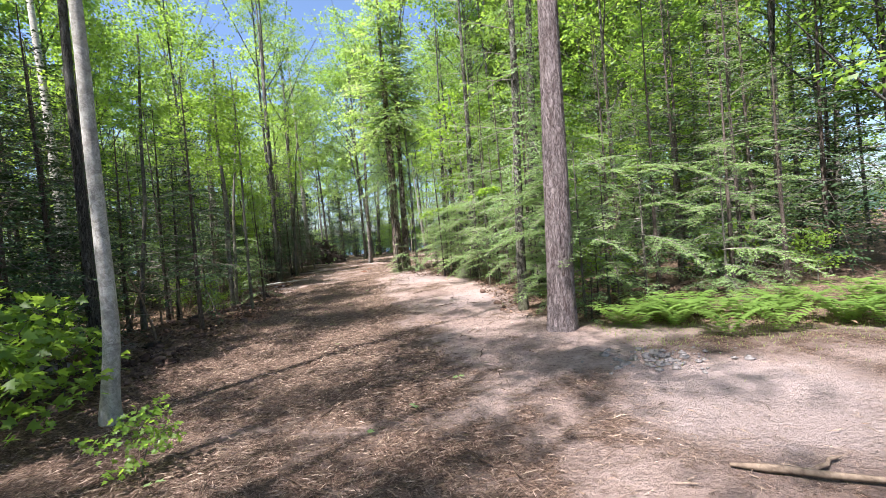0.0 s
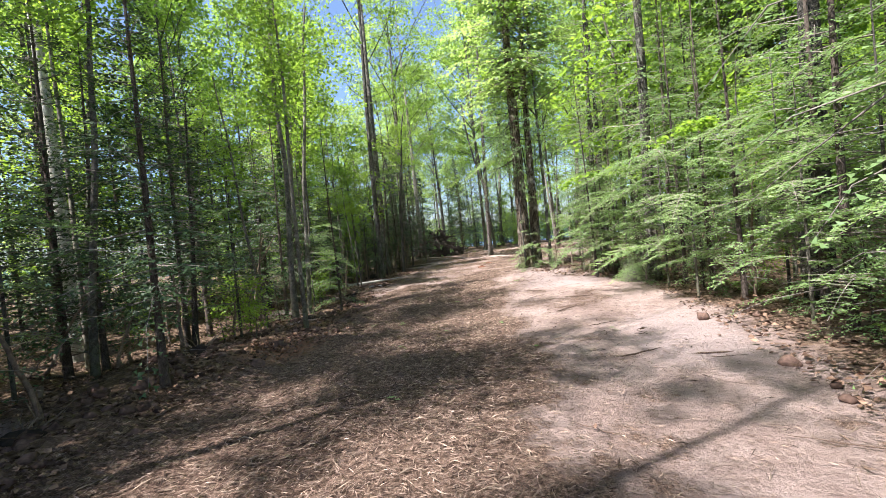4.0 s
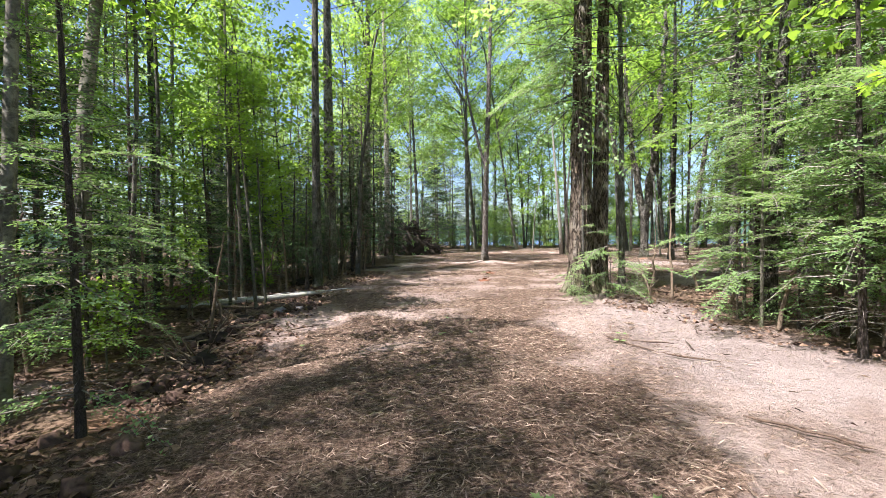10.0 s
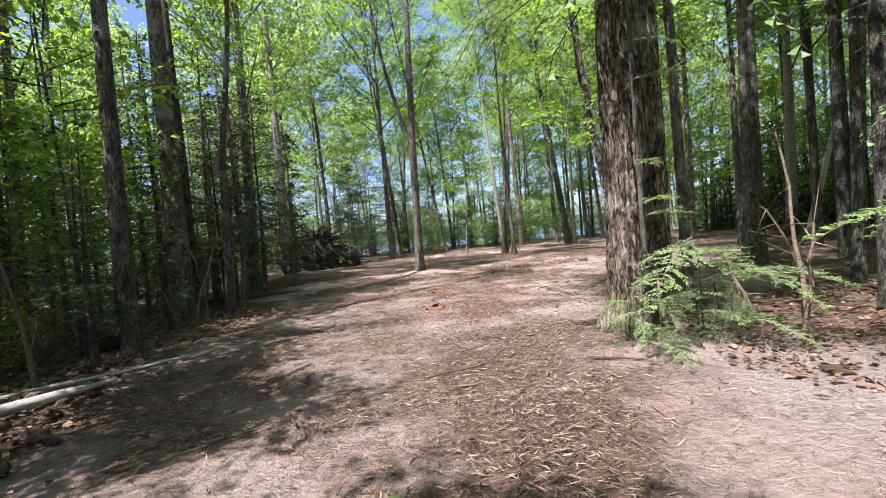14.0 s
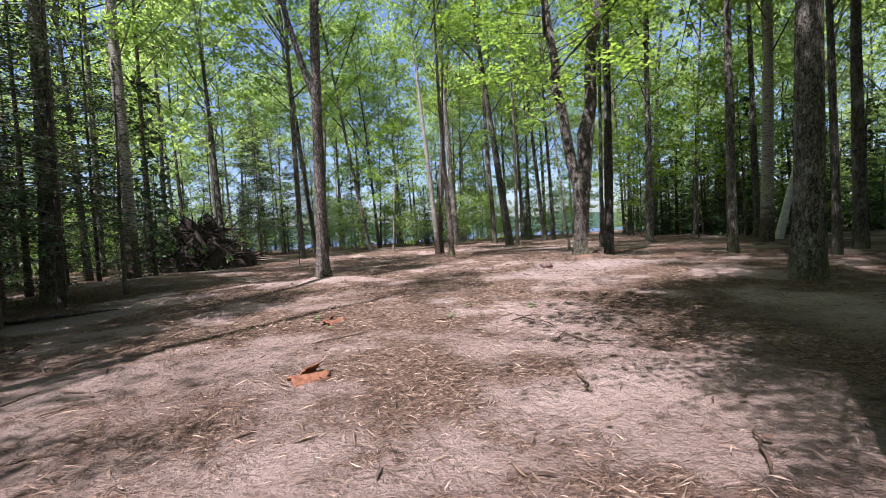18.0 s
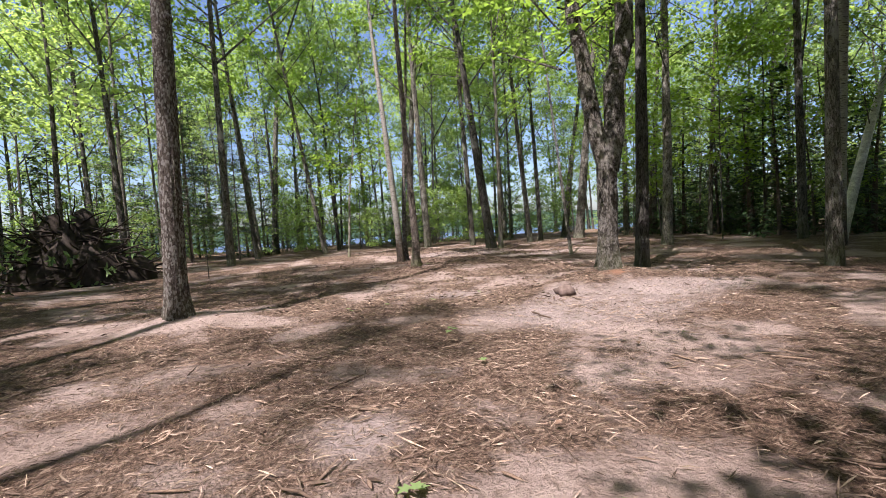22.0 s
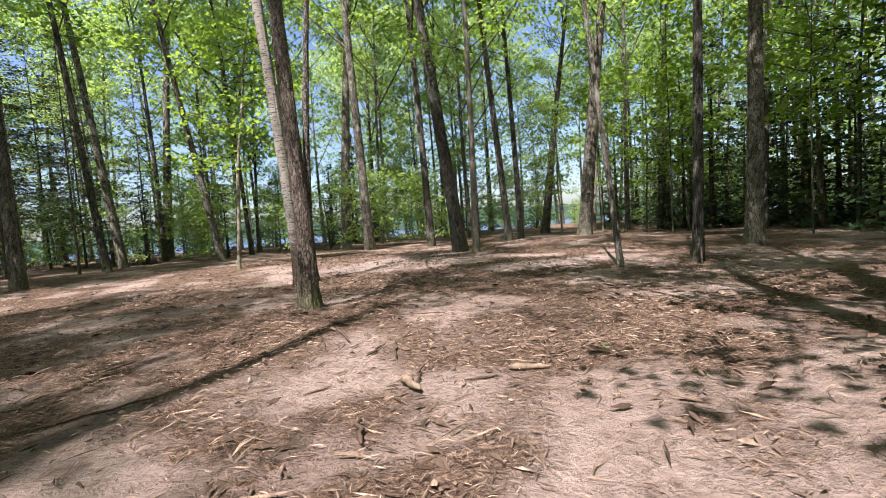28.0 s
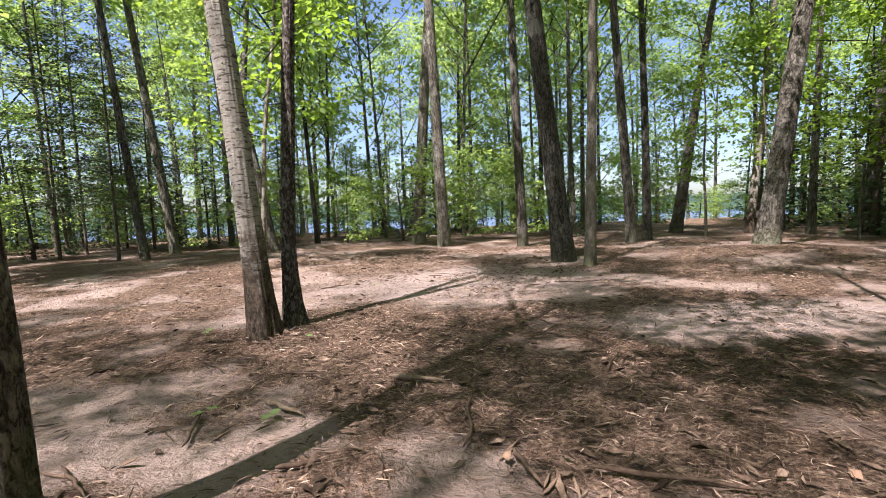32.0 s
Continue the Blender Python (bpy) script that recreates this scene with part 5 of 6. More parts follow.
def bough_sapling(x, y, tall, count, size, seed, toward=None, wide=3.14, rad=0.03, low=0.25):
    """A slim young fir with broad drooping boughs."""
    P = np.column_stack([np.zeros(6), np.zeros(6), np.linspace(-0.1, tall, 6)])
    root = tagged(new("young_hemlock"), "slim young hemlock with broad drooping light green boughs", "tree", "young hemlocks")
    root.matrix_basis = Matrix.Translation((x, y, hz(x, y)))
    part("trunk", mesh_of("trunk", *tube(P, np.linspace(rad, rad * 0.25, 6), 8, 0.04, rng(seed)), SMOOTH_BARK, True), root)
    add_boughs(root, seed, count, low, min(tall, 3.6), size, toward, wide)
    PLACED.append((x, y))


bough_sapling(-2.78, 25.66, 5.5, 6, 0.75, 630, -0.9, 1.5, 0.04, 0.45)
bough_sapling(-2.2, 25.6, 1.2, 6, 1.0, 631, -1.3, 1.6, 0.014)
bough_sapling(-3.0, 25.5, 0.6, 4, 0.6, 632, -2.2, 1.2, 0.01)
for k, (hx, hy, tall, count, size) in enumerate(((2.75, 9.0, 3.6, 20, 1.1), (3.5, 9.7, 3.2, 18, 1.1), (4.5, 10.1, 3.4, 18, 1.2), (2.35, 9.9, 3.0, 16, 1.0), (2.5, 12.2, 3.8, 20, 1.15), (2.3, 13.5, 3.4, 18, 1.1), (2.6, 14.9, 4.2, 20, 1.3), (1.55, 16.2, 3.2, 18, 1.1), (1.3, 17.7, 4.0, 20, 1.2), (0.75, 20.3, 3.4, 18, 1.1), (0.1, 21.6, 4.2, 22, 1.3), (-0.45, 22.7, 3.6, 20, 1.2), (-0.15, 24.0, 4.0, 18, 1.2), (0.9, 23.7, 3.6, 14, 1.2), (6.0, 9.6, 3.2, 14, 1.2))):
    bough_sapling(hx, hy, tall, count, size, 640 + k, 3.6, 2.2, low=0.25 if hy < 10.5 else 0.75)
for k, (hx, hy, tall, count, size) in enumerate(((-7.6, 14.0, 3.4, 12, 1.0), (-9.4, 19.6, 3.2, 12, 1.1), (-7.9, 10.2, 3.6, 12, 1.0), (-10.9, 21.9, 3.4, 10, 1.1), (-12.4, 30.0, 3.6, 14, 1.2))):
    bough_sapling(hx, hy, tall, count, size, 670 + k, -0.6, 2.4, 0.03, 0.7)
for hx, hy, hs in ((-6.9, 13.6, 0.32), (-7.2, 13.1, 0.3), (-7.6, 14.3, 0.4)):
    shrub(hx, hy, hs)
seedling(-5.0, 5.3, 0.75 * 1.5)
seedling(-4.7, 4.5, 0.6 * 1.5)
seedling(-2.75, 3.9, 0.28 * 1.5)
seedling(-5.6, 6.4, 0.7 * 1.5)

# Extra boughs added high on the cedar only to shade the ground beside it.
add_boughs(cedar_root, 690, 7, 4.6, 7.0, 1.7, -2.8, 0.8)


def maple_spray(x, y, tall, tip, seed):
    """A slim maple sapling that holds one long leafy branch out over the path."""
    r = rng(seed)
    root = tagged(new("maple_sapling"), "slim maple sapling holding a bright leafy branch over the path", "sapling", "undergrowth saplings")
    root.matrix_basis = Matrix.Translation((x, y, hz(x, y)))
    P = np.column_stack([r.normal(0, 0.02, 7), r.normal(0, 0.02, 7), np.linspace(-0.1, tall, 7)])
    part("trunk", mesh_of("trunk", *tube(P, np.linspace(0.032, 0.012, 7), 9, 0.04, r), SMOOTH_BARK, True), root)
    u = np.linspace(0, 1, 9)
    start = np.array([0, 0, tip[2] + 0.25])
    line = start + (np.array(tip) - start) * u[:, None] + np.column_stack([0 * u, 0.08 * np.sin(4 * u), 0.18 * np.sin(np.pi * u)])
    stems, feet, ways = [tube(line, np.linspace(0.014, 0.003, 9), 6)], [], []
    for k in range(26):
        f = r.uniform(0.12, 1.0)
        at = np.array([np.interp(f, u, line[:, a]) for a in range(3)])
        d = np.array([tip[0], tip[1], 0]) / math.hypot(tip[0], tip[1]) * 0.6 + np.array([-tip[1], tip[0], 0]) / math.hypot(tip[0], tip[1]) * (1 if k % 2 else -1) + [0, 0, r.normal(0, 0.12)]
        end = at + d / np.linalg.norm(d) * r.uniform(0.2, 0.55) * (1.15 - 0.6 * f)
        stems.append(tube([at, (at + end) / 2 + [0, 0, 0.02], end], [0.005, 0.004, 0.002], 4))
        for q in range(13):
            feet.append(at + (end - at) * r.uniform(0.25, 1.05) + r.normal(0, 0.05, 3))
            ways.append(d + r.normal(0, 0.6, 3))
    tagged(part("branchwork", mesh_of("branchwork", *joined(stems), SMOOTH_BARK, True), root), kind="stuff")
    n = len(feet)
    tagged(part("foliage", mesh_of("foliage", *lobed_leaves(np.array(feet), np.array(ways), np.array([0, 0, 1.0]) + r.normal(0, 0.4, (n, 3)), 0.10 * r.uniform(0.7, 1.2, n)), LEAF_YOUNG), root, "bright yellow green maple leaves"), kind="stuff")
    PLACED.append((x, y))


maple_spray(1.35, 19.1, 5.2, (-2.4, 0.6, 2.75), 660)
maple_spray(2.6, 16.4, 4.6, (-1.5, -0.5, 3.1), 661)


def fern_mesh(seed):
    r = rng(seed)
    P, D, N, L = [], [], [], []
    for k in range(9):
        az = k * 0.698 + r.uniform(-0.2, 0.2)
        out = np.array([math.cos(az), math.sin(az), 0])
        ln = r.uniform(0.4, 0.62)
        for i in range(13):
            s = (i + 1) / 13
            at = out * ln * s + np.array([0, 0, 0.75 * math.sin(s * 1.9)]) * ln
            side = np.cross((0, 0, 1), out)
            for sg in (-1, 1):
                P.append(at)
                D.append(side * sg + out * 0.35 + np.array([0, 0, -0.12]))
                N.append(np.array([0, 0, 1.0]) + r.normal(0, 0.15, 3))
                L.append(0.17 * math.sin(0.35 + s * 2.5) * ln / 0.5)
    L = np.array(L)
    return mesh_of("frond", *leaves(np.array(P), np.array(D), np.array(N), L, L * 0.34, 0.02), FERN)


FERNS = [fern_mesh(400 + i) for i in range(3)]


def fern(x, y, size, k):
    root = tagged(new("fern", FERNS[k % 3]), "bright green fern with arching fronds by the wood's edge", "fern", "ferns at the clearing edge")
    root.matrix_basis = Matrix.Translation((x, y, hz(x, y) - 0.02)) @ Matrix.Rotation(k * 1.3, 4, 'Z') @ Matrix.Scale(size, 4)


fr = rng(41)
for k in range(64):
    fx = fr.uniform(3.0, 11.5)
    fern(fx, 8.35 - 0.2 * (fx - 3) + fr.normal(0, 0.6), fr.uniform(0.5, 1.15), k)
for k, (fx, fy) in enumerate(((-7.6, 6.4), (-6.4, 5.6), (-7.9, 8.0), (2.6, 12.0), (2.4, 16.2))):
    fern(fx, fy, 0.8, k)


def blades(seed, count, area, tall, name, mat, label):
    """Grass blades as one patch."""
    r = rng(seed)
    xy = area(r, count)
    z = height(xy[:, 0], xy[:, 1])
    D = np.column_stack([r.normal(0, 0.35, (count, 2)), np.ones(count)])
    L = tall * r.uniform(0.4, 1.2, count)
    V, F = leaves(np.column_stack([xy, z]), D, r.normal(0, 1, (count, 3)), L, L * 0.08 + 0.003, 0.1)
    tagged(new(name, mesh_of(name, V, F, mat)), label, "grass", kind="stuff")


def grass_area(r, n):
    x = r.uniform(2.6, 11, n)
    y = 7.6 - 0.24 * (x - 3) + r.normal(0, 0.75, n)
    return np.column_stack([x, y])


blades(42, 5200, grass_area, 0.06, "grass", GRASS, "patchy green grass at the edge of the clearing")


# ---- litter on the ground ----
TWIG = wood_material("dark_twig", (0.06, 0.041, 0.031), (0.20, 0.14, 0.105), 22)
FLAKE = wood_material("brown_bark_flake", (0.10, 0.066, 0.05), (0.35, 0.255, 0.20), 26)
CHIP_DARK = wood_material("weathered_wood", (0.15, 0.10, 0.075), (0.42, 0.31, 0.24), 30)


def mulch_area(r, n):
    y = r.uniform(1.0, 56, n)
    wide = np.interp(y, [0, 9, 24, 28, 40, 56], [4.5, 3.8, 3.8, 5.5, 7.5, 8.5])
    mid = way_middle(y)
    return mid + wide * np.clip(r.normal(0, 0.48, n), -1.3, 1.3), y


def shred(seed, count, longest, name, mat, label, thin=0.058, beyond=0.0, upto=60.0):
    """Flattened, slightly bent splinters lying every way."""
    r = rng(seed)
    x, y = mulch_area(r, count)
    keep = (y > beyond) & (y < upto + r.normal(0, 1.0, count)) & (r.rand(count) < np.clip(1.3 * (mulch_amount(x, y) - 0.1), 0.22, 1))
    x, y = x[keep], y[keep]
    n = len(x)
    az = r.uniform(0, 6.283, n)
    L = longest * r.uniform(0.25, 1.0, n) ** 1.6
    W = np.maximum(L * thin * r.uniform(0.5, 1.8, n), 0.0035)
    d = np.column_stack([np.cos(az), np.sin(az), r.normal(0, 0.17, n)])
    s = np.column_stack([-np.sin(az), np.cos(az), r.normal(0, 0.5, n)])
    c = np.column_stack([x, y, height(x, y) + 0.012 + 0.018 * r.rand(n) + 0.035 * np.array([noise.noise((a * 0.9, b * 0.9, 3.1)) for a, b in zip(x, y)])])
    h = L[:, None] * 0.5
    w = W[:, None] * 0.5
    up = np.column_stack([np.zeros(n), np.zeros(n), W * 0.5 + 0.003])
    bend = s * (r.normal(0, 0.06, n) * L)[:, None]
    V = np.stack([c - d * h, c + bend + s * w, c + d * h, c + bend - s * w, c + bend + up], 1).reshape(-1, 3)
    k = np.arange(n)[:, None] * 5
    F = np.concatenate([k + [[0, 4, 1]], k + [[1, 4, 2]], k + [[2, 4, 3]], k + [[3, 4, 0]]])
    tagged(new(name, mesh_of(name, V, F, mat)), label, "mulch", kind="stuff")


shred(50, 62000, 0.12, "wood_shred", CHIP, "pale shredded wood splinters strewn over the earth")
def fibre_mat(seed, count):
    """Short flat fibres thick on the trodden middle of the way."""
    r = rng(seed)
    y = 1.5 + 50.5 * r.rand(count) ** 1.6
    x = np.interp(y, [0, 6, 13, 20, 26, 35, 45, 56], [-0.6, -1.6, -3, -4.6, -4.6, -2.6, -0.3, 0.6]) + np.clip(r.normal(0, 1.9, count), -5, 5)
    keep = r.rand(count) < np.clip(1.3 * (mulch_amount(x, y) - 0.1), 0.25, 1)
    x, y = x[keep], y[keep]
    count = len(x)
    az = r.uniform(0, 6.283, count)
    D = np.column_stack([np.cos(az), np.sin(az), r.normal(0, 0.2, count)])
    N = np.column_stack([r.normal(0, 0.5, (count, 2)), np.ones(count)])
    L = 0.09 * r.uniform(0.35, 1.0, count)
    lift = 0.035 * np.array([noise.noise((a * 0.9, b * 0.9, 3.1)) for a, b in zip(x, y)])
    V, F = leaves(np.column_stack([x, y, height(x, y) + 0.012 + 0.02 * r.rand(count) + lift]), D, N, L, np.maximum(L * 0.10, 0.0045), 0.06)
    tagged(new("wood_fibre", mesh_of("wood_fibre", V, F, CHIP)), "short pale wood fibres matted over the path", "mulch", kind="stuff")


fibre_mat(53, 72000)
shred(51, 30000, 0.21, "wood_strand", STICK, "thin brown bark strands strewn over the earth", 0.035, 0.0, 41.5)


shred(52, 20000, 0.13, "bark_chip", CHIP_DARK, "coarse brown wood chips lying on the mulch", 0.062)


shred(55, 15000, 0.30, "bark_strip", CHIP_DARK, "long torn bark strips strewn about the clearing", 0.036, 29.0, 42.0)
shred(56, 24000, 0.10, "bark_flake", FLAKE, "broad brown bark flakes lying about the clearing", 0.24, 36.5)
shred(57, 26000, 0.16, "bark_piece", TWIG, "dark torn bark pieces lying about the clearing", 0.16, 36.5)
shred(54, 18000, 0.15, "dark_chip", TWIG, "dark brown bark crumbs lying among the mulch", 0.08)


def leaf_litter(seed, count, pick, name, mat, label, size):
    r = rng(seed)
    x, y = pick(r, count)
    n = len(x)
    az = r.uniform(0, 6.283, n)
    D = np.column_stack([np.cos(az), np.sin(az), r.normal(0, 0.25, n)])
    N = np.column_stack([r.normal(0, 0.4, (n, 2)), np.ones(n)])
    L = size * r.uniform(0.6, 1.3, n)
    V, F = leaves(np.column_stack([x, y, height(x, y) + 0.02 + 0.03 * r.rand(n)]), D, N, L, L * 0.7, 0.15)
    tagged(new(name, mesh_of(name, V, F, mat)), label, "leaf litter", kind="stuff")


def woods_floor(r, n):
    y = r.uniform(1, 32, n)
    left = r.rand(n) < 0.6
    x = np.where(left, left_edge(y) + 0.5 - np.abs(r.normal(0, 3.0, n)), right_edge(y) - 0.3 + np.abs(r.normal(0, 2.5, n)))
    return x, y


leaf_litter(60, 16000, woods_floor, "dead_leaf_litter", DEAD_LEAF, "brown dead leaves lying on the forest floor", 0.085)
leaf_litter(61, 220, mulch_area, "dead_leaf_scatter", DEAD_LEAF, "scattered brown leaves on the mulched path", 0.07)


def bank_edge(r, n):
    y = 6 + 21 * r.rand(n)
    return left_edge(y) - 0.1 + r.normal(0, 0.5, n), y


def bank_heap(r, n):
    return r.normal(-5.95, 0.42, n), r.normal(13.5, 0.75, n)


leaf_litter(62, 3200, bank_edge, "dead_leaf_litter", DEAD_LEAF, "dead leaves and bark flakes caught along the bank", 0.075)
leaf_litter(63, 420, bank_heap, "dead_leaf_litter", DEAD_LEAF, "curled brown leaves on the broken earth bank", 0.07)


def lump(r, size, n=8, flat=0.7):
    """A crumbly angular lump: a closed rough ball of triangles."""
    P, F = [(0, 0, size * flat * 0.95)], []
    for i in range(4):
        for j in range(n):
            th, ph = math.pi * (i + 1) / 5, 2 * math.pi * (j + 0.5 * (i % 2)) / n
            rad = size * r.uniform(0.6, 1.25)
            P.append((rad * math.sin(th) * math.cos(ph), rad * math.sin(th) * math.sin(ph), rad * math.cos(th) * flat))
    P.append((0, 0, -size * flat * 0.95))
    for j in range(n):
        k = (j + 1) % n
        F += [(0, 1 + j, 1 + k), (len(P) - 1, 1 + 3 * n + k, 1 + 3 * n + j)]
        for i in range(3):
            a, b = 1 + i * n, 1 + (i + 1) * n
            F += [(a + j, b + j, b + k), (a + j, b + k, a + k)]
    return np.array(P), np.array(F)


def clods():
    r = rng(70)
    out = []
    for k in range(900):
        y = r.uniform(6, 27)
        x = float(left_edge(y)) - 0.35 + r.normal(0, 0.42)
        if r.rand() < 0.05:
            x = float(right_edge(y)) + r.normal(0.2, 0.4)
            if y < 10:
                continue
        v, f = lump(r, 0.02 + 0.11 * r.rand() ** 2.6, 7, r.uniform(0.5, 0.9))
        out.append((v + [x, y, hz(x, y) + 0.02], f))
    tagged(new("earth_clod", mesh_of("earth_clod", *joined(out), CLOD, False)), "crumbled brown earth heaped along the edge of the path", "earth", kind="stuff")


clods()


def orange_earth():
    """The heap of freshly broken orange earth in the bank."""
    r = rng(77)
    out = []
    for k in range(130):
        x, y = r.normal(-5.98, 0.34), r.normal(13.0, 0.6)
        v, f = lump(r, 0.010 + 0.045 * r.rand() ** 2.6, 6, r.uniform(0.5, 0.9))
        out.append((v + [x, y, hz(x, y) + 0.03], f))
    tagged(new("orange_earth", mesh_of("orange_earth", *joined(out), ORANGE_EARTH, False)), "freshly broken orange earth crumbled over the bank", "earth", kind="stuff")


orange_earth()


def stick(a, b, rad, mat=TWIG, label="dry brown stick lying on the mulched earth", name="stick", group="sticks on the ground"):
    r = rng(int(abs(a[0] * 331 + a[1] * 77)) + 3)
    s = np.linspace(0, 1, 7)
    rad = rad if mat in (BIRCH_LOG, FIR_BARK, STICK) else rad * 0.7
    jog = 0.018 * math.hypot(b[0] - a[0], b[1] - a[1])
    x = a[0] + (b[0] - a[0]) * s + np.r_[0, r.normal(0, jog, 5), 0]
    y = a[1] + (b[1] - a[1]) * s + np.r_[0, r.normal(0, jog, 5), 0]
    P = np.column_stack([x, y, height(x, y) + rad * 0.9 + 0.015])
    mid = P.mean(0)
    ob = tagged(new(name, mesh_of(name, *tube(P - mid, rad * np.linspace(1.1, 0.6, 7) * [0.35, 1, 1, 1, 1, 1, 0.2], 7, 0.08, r), mat, True)), label, "stick", group)
    ob.location = mid
    return ob


for ax, ay, bx, by, rad in ((-3.68, 25.2, -3.1, 24.9, 0.02), (-0.85, 37.45, -0.05, 37.62, 0.018), (-1.35, 35.73, -1.27, 35.2, 0.02), (-2.97, 31.14, -2.83, 30.63, 0.014), (-3.14, 30.72, -2.71, 31.03, 0.016), (-3.97, 33.65, -3.66, 33.93, 0.02)):
    stick((ax, ay), (bx, by), rad)
for ax, ay, bx, by, rad in ((-1.73, 39.49, -1.71, 39.83, 0.024), (-1.3, 40.15, -1.13, 40.61, 0.014), (-5.3, 9.9, -5.33, 10.35, 0.02), (-2.2, 19.04, -1.56, 18.54, 0.016), (-1.24, 43.75, -1.04, 43.8, 0.02), (-0.08, 43.79, -0.03, 43.47, 0.02), (-1.75, 42.35, -1.56, 42.16, 0.02), (-2.87, 21.82, -2.6, 21.5, 0.014)):
    stick((ax, ay), (bx, by), rad)
for ax, ay, bx, by in ((-1.47, 4.87, -1.3, 5.45), (-2.85, 21.75, -2.35, 20.92), (-2.3, 20.9, -1.75, 20.6), (-1.7, 42.1, -1.6, 41.5), (0.2, 43.6, 0.9, 43.3)):
    stick((ax, ay), (bx, by), 0.019)
stick((1.95, 3.2), (2.95, 2.75), 0.032, STICK, "pale broken branch lying in the dirt")
stick((2.35, 3.02), (2.75, 3.2), 0.018, STICK, "pale broken branch lying in the dirt")
for ax, ay, bx, by, rad in ((-1.36, 40.3, -1.3, 40.02, 0.03), (-0.62, 40.15, -0.36, 40.02, 0.026), (-1.0, 43.18, -0.62, 42.85, 0.016), (-1.55, 44.6, -1.25, 44.34, 0.018), (-1.62, 45.15, -1.12, 45.02, 0.014), (-2.3, 43.9, -1.95, 43.55, 0.014), (-0.75, 44.9, -0.35, 44.75, 0.02), (-0.55, 45.5, -0.42, 45.1, 0.016)):
    stick((ax, ay), (bx, by), rad, STICK if rad > 0.017 else TWIG)
sr = rng(71)
for k in range(130):
    yy = sr.uniform(3, 52)
    mx = float(way_middle(yy))
    xx, aa, ln = mx + sr.normal(0, 2.2), sr.uniform(0, 3.14), sr.uniform(0.2, 0.75)
    stick((xx, yy), (xx + ln * math.cos(aa), yy + ln * math.sin(aa)), sr.uniform(0.006, 0.017))
SPLINTER = wood_material("torn_wood", (0.17, 0.112, 0.08), (0.40, 0.29, 0.22), 18)


def splinter_mesh(seed):
    """A torn strip of wood with ragged ends and a ridge."""
    r = rng(seed)
    n = 7
    x = np.linspace(-0.5, 0.5, n)
    w = 0.075 * np.array([0.15, 0.8, 1.0, 1.1, 0.9, 0.7, 0.1]) * r.uniform(0.7, 1.25, n)
    mid = np.cumsum(r.normal(0, 0.012, n))
    top = 0.045 * r.uniform(0.6, 1.2, n) * np.array([0.5, 1, 1, 1, 1, 1, 0.4])
    V, F = [], []
    for i in range(n):
        V += [(x[i] + r.normal(0, 0.02), mid[i] - w[i], 0.0), (x[i], mid[i] - w[i] * 0.4, top[i]), (x[i], mid[i] + w[i] * 0.5, top[i] * 0.8), (x[i] + r.normal(0, 0.02), mid[i] + w[i], 0.0)]
    for i in range(n - 1):
        a = i * 4
        F += [(a + j, a + 4 + j, a + 5 + j, a + 1 + j) for j in range(3)] + [(a + 3, a + 7, a + 4, a)]
    F += [(0, 1, 2, 3), (n * 4 - 1, n * 4 - 2, n * 4 - 3, n * 4 - 4)]
    return mesh_of("wood_splinter", V, F, SPLINTER)


SPLINTERS = [splinter_mesh(700 + k) for k in range(7)]


def splinters():
    r = rng(76)
    for k in range(300):
        if k % 4 == 0:
            y = r.uniform(8, 50)
            x = float(way_middle(y)) + r.normal(0, 1.9)
            az = r.uniform(0, 3.14)
            group_x, group_y, group_az = x, y, az
        else:
            x, y, az = group_x + r.normal(0, 0.28), group_y + r.normal(0, 0.28), group_az + r.normal(0, 0.7)
        ln = 0.10 + 0.22 * r.rand() ** 2.0
        ob = tagged(new("wood_splinter", SPLINTERS[k % 7]), "torn pale brown strip of wood lying on the mulch", "wood chip", "wood splinters")
        ob.matrix_basis = Matrix.Translation((x, y, hz(x, y) + 0.012 + 0.035 * noise.noise((x * 0.9, y * 0.9, 3.1)))) @ Matrix.Rotation(az, 4, 'Z') @ Matrix.Rotation(r.normal(0, 0.07), 4, 'Y') @ Matrix.Diagonal((ln, ln * r.uniform(0.5, 1.1), ln * r.uniform(0.7, 1.3), 1))


splinters()
stick((-11.6, 12.2), (-8.4, 11.5), 0.04, FIR_BARK, "dark fallen pole lying among the trees", "fallen_pole", "fallen trunks")
stick((-11.3, 23.2), (-9.2, 25.75), 0.085, BIRCH_LOG, "white birch log lying at the edge of the path", "birch_log", "fallen trunks")
stick((-12.6, 33.5), (-9.9, 34.6), 0.05, FIR_BARK, "dark fallen pole lying among the trees", "fallen_pole", "fallen trunks")
stick((-12.6, 23.3), (-9.5, 23.5), 0.05, STICK, "half buried grey log in the crumbled bank", "old_log", "fallen trunks")
stick((-10.6, 25.3), (-8.9, 26.9), 0.035, BIRCH_LOG, "white birch log lying at the edge of the path", "birch_log", "fallen trunks")
stick((-9.3, 20.9), (-8.4, 22.6), 0.05, STICK, "half buried grey log in the crumbled bank", "old_log", "fallen trunks")
stick((-8.2, 17.2), (-6.9, 16.4), 0.04, STICK, "half buried grey log in the crumbled bank", "old_log", "fallen trunks")


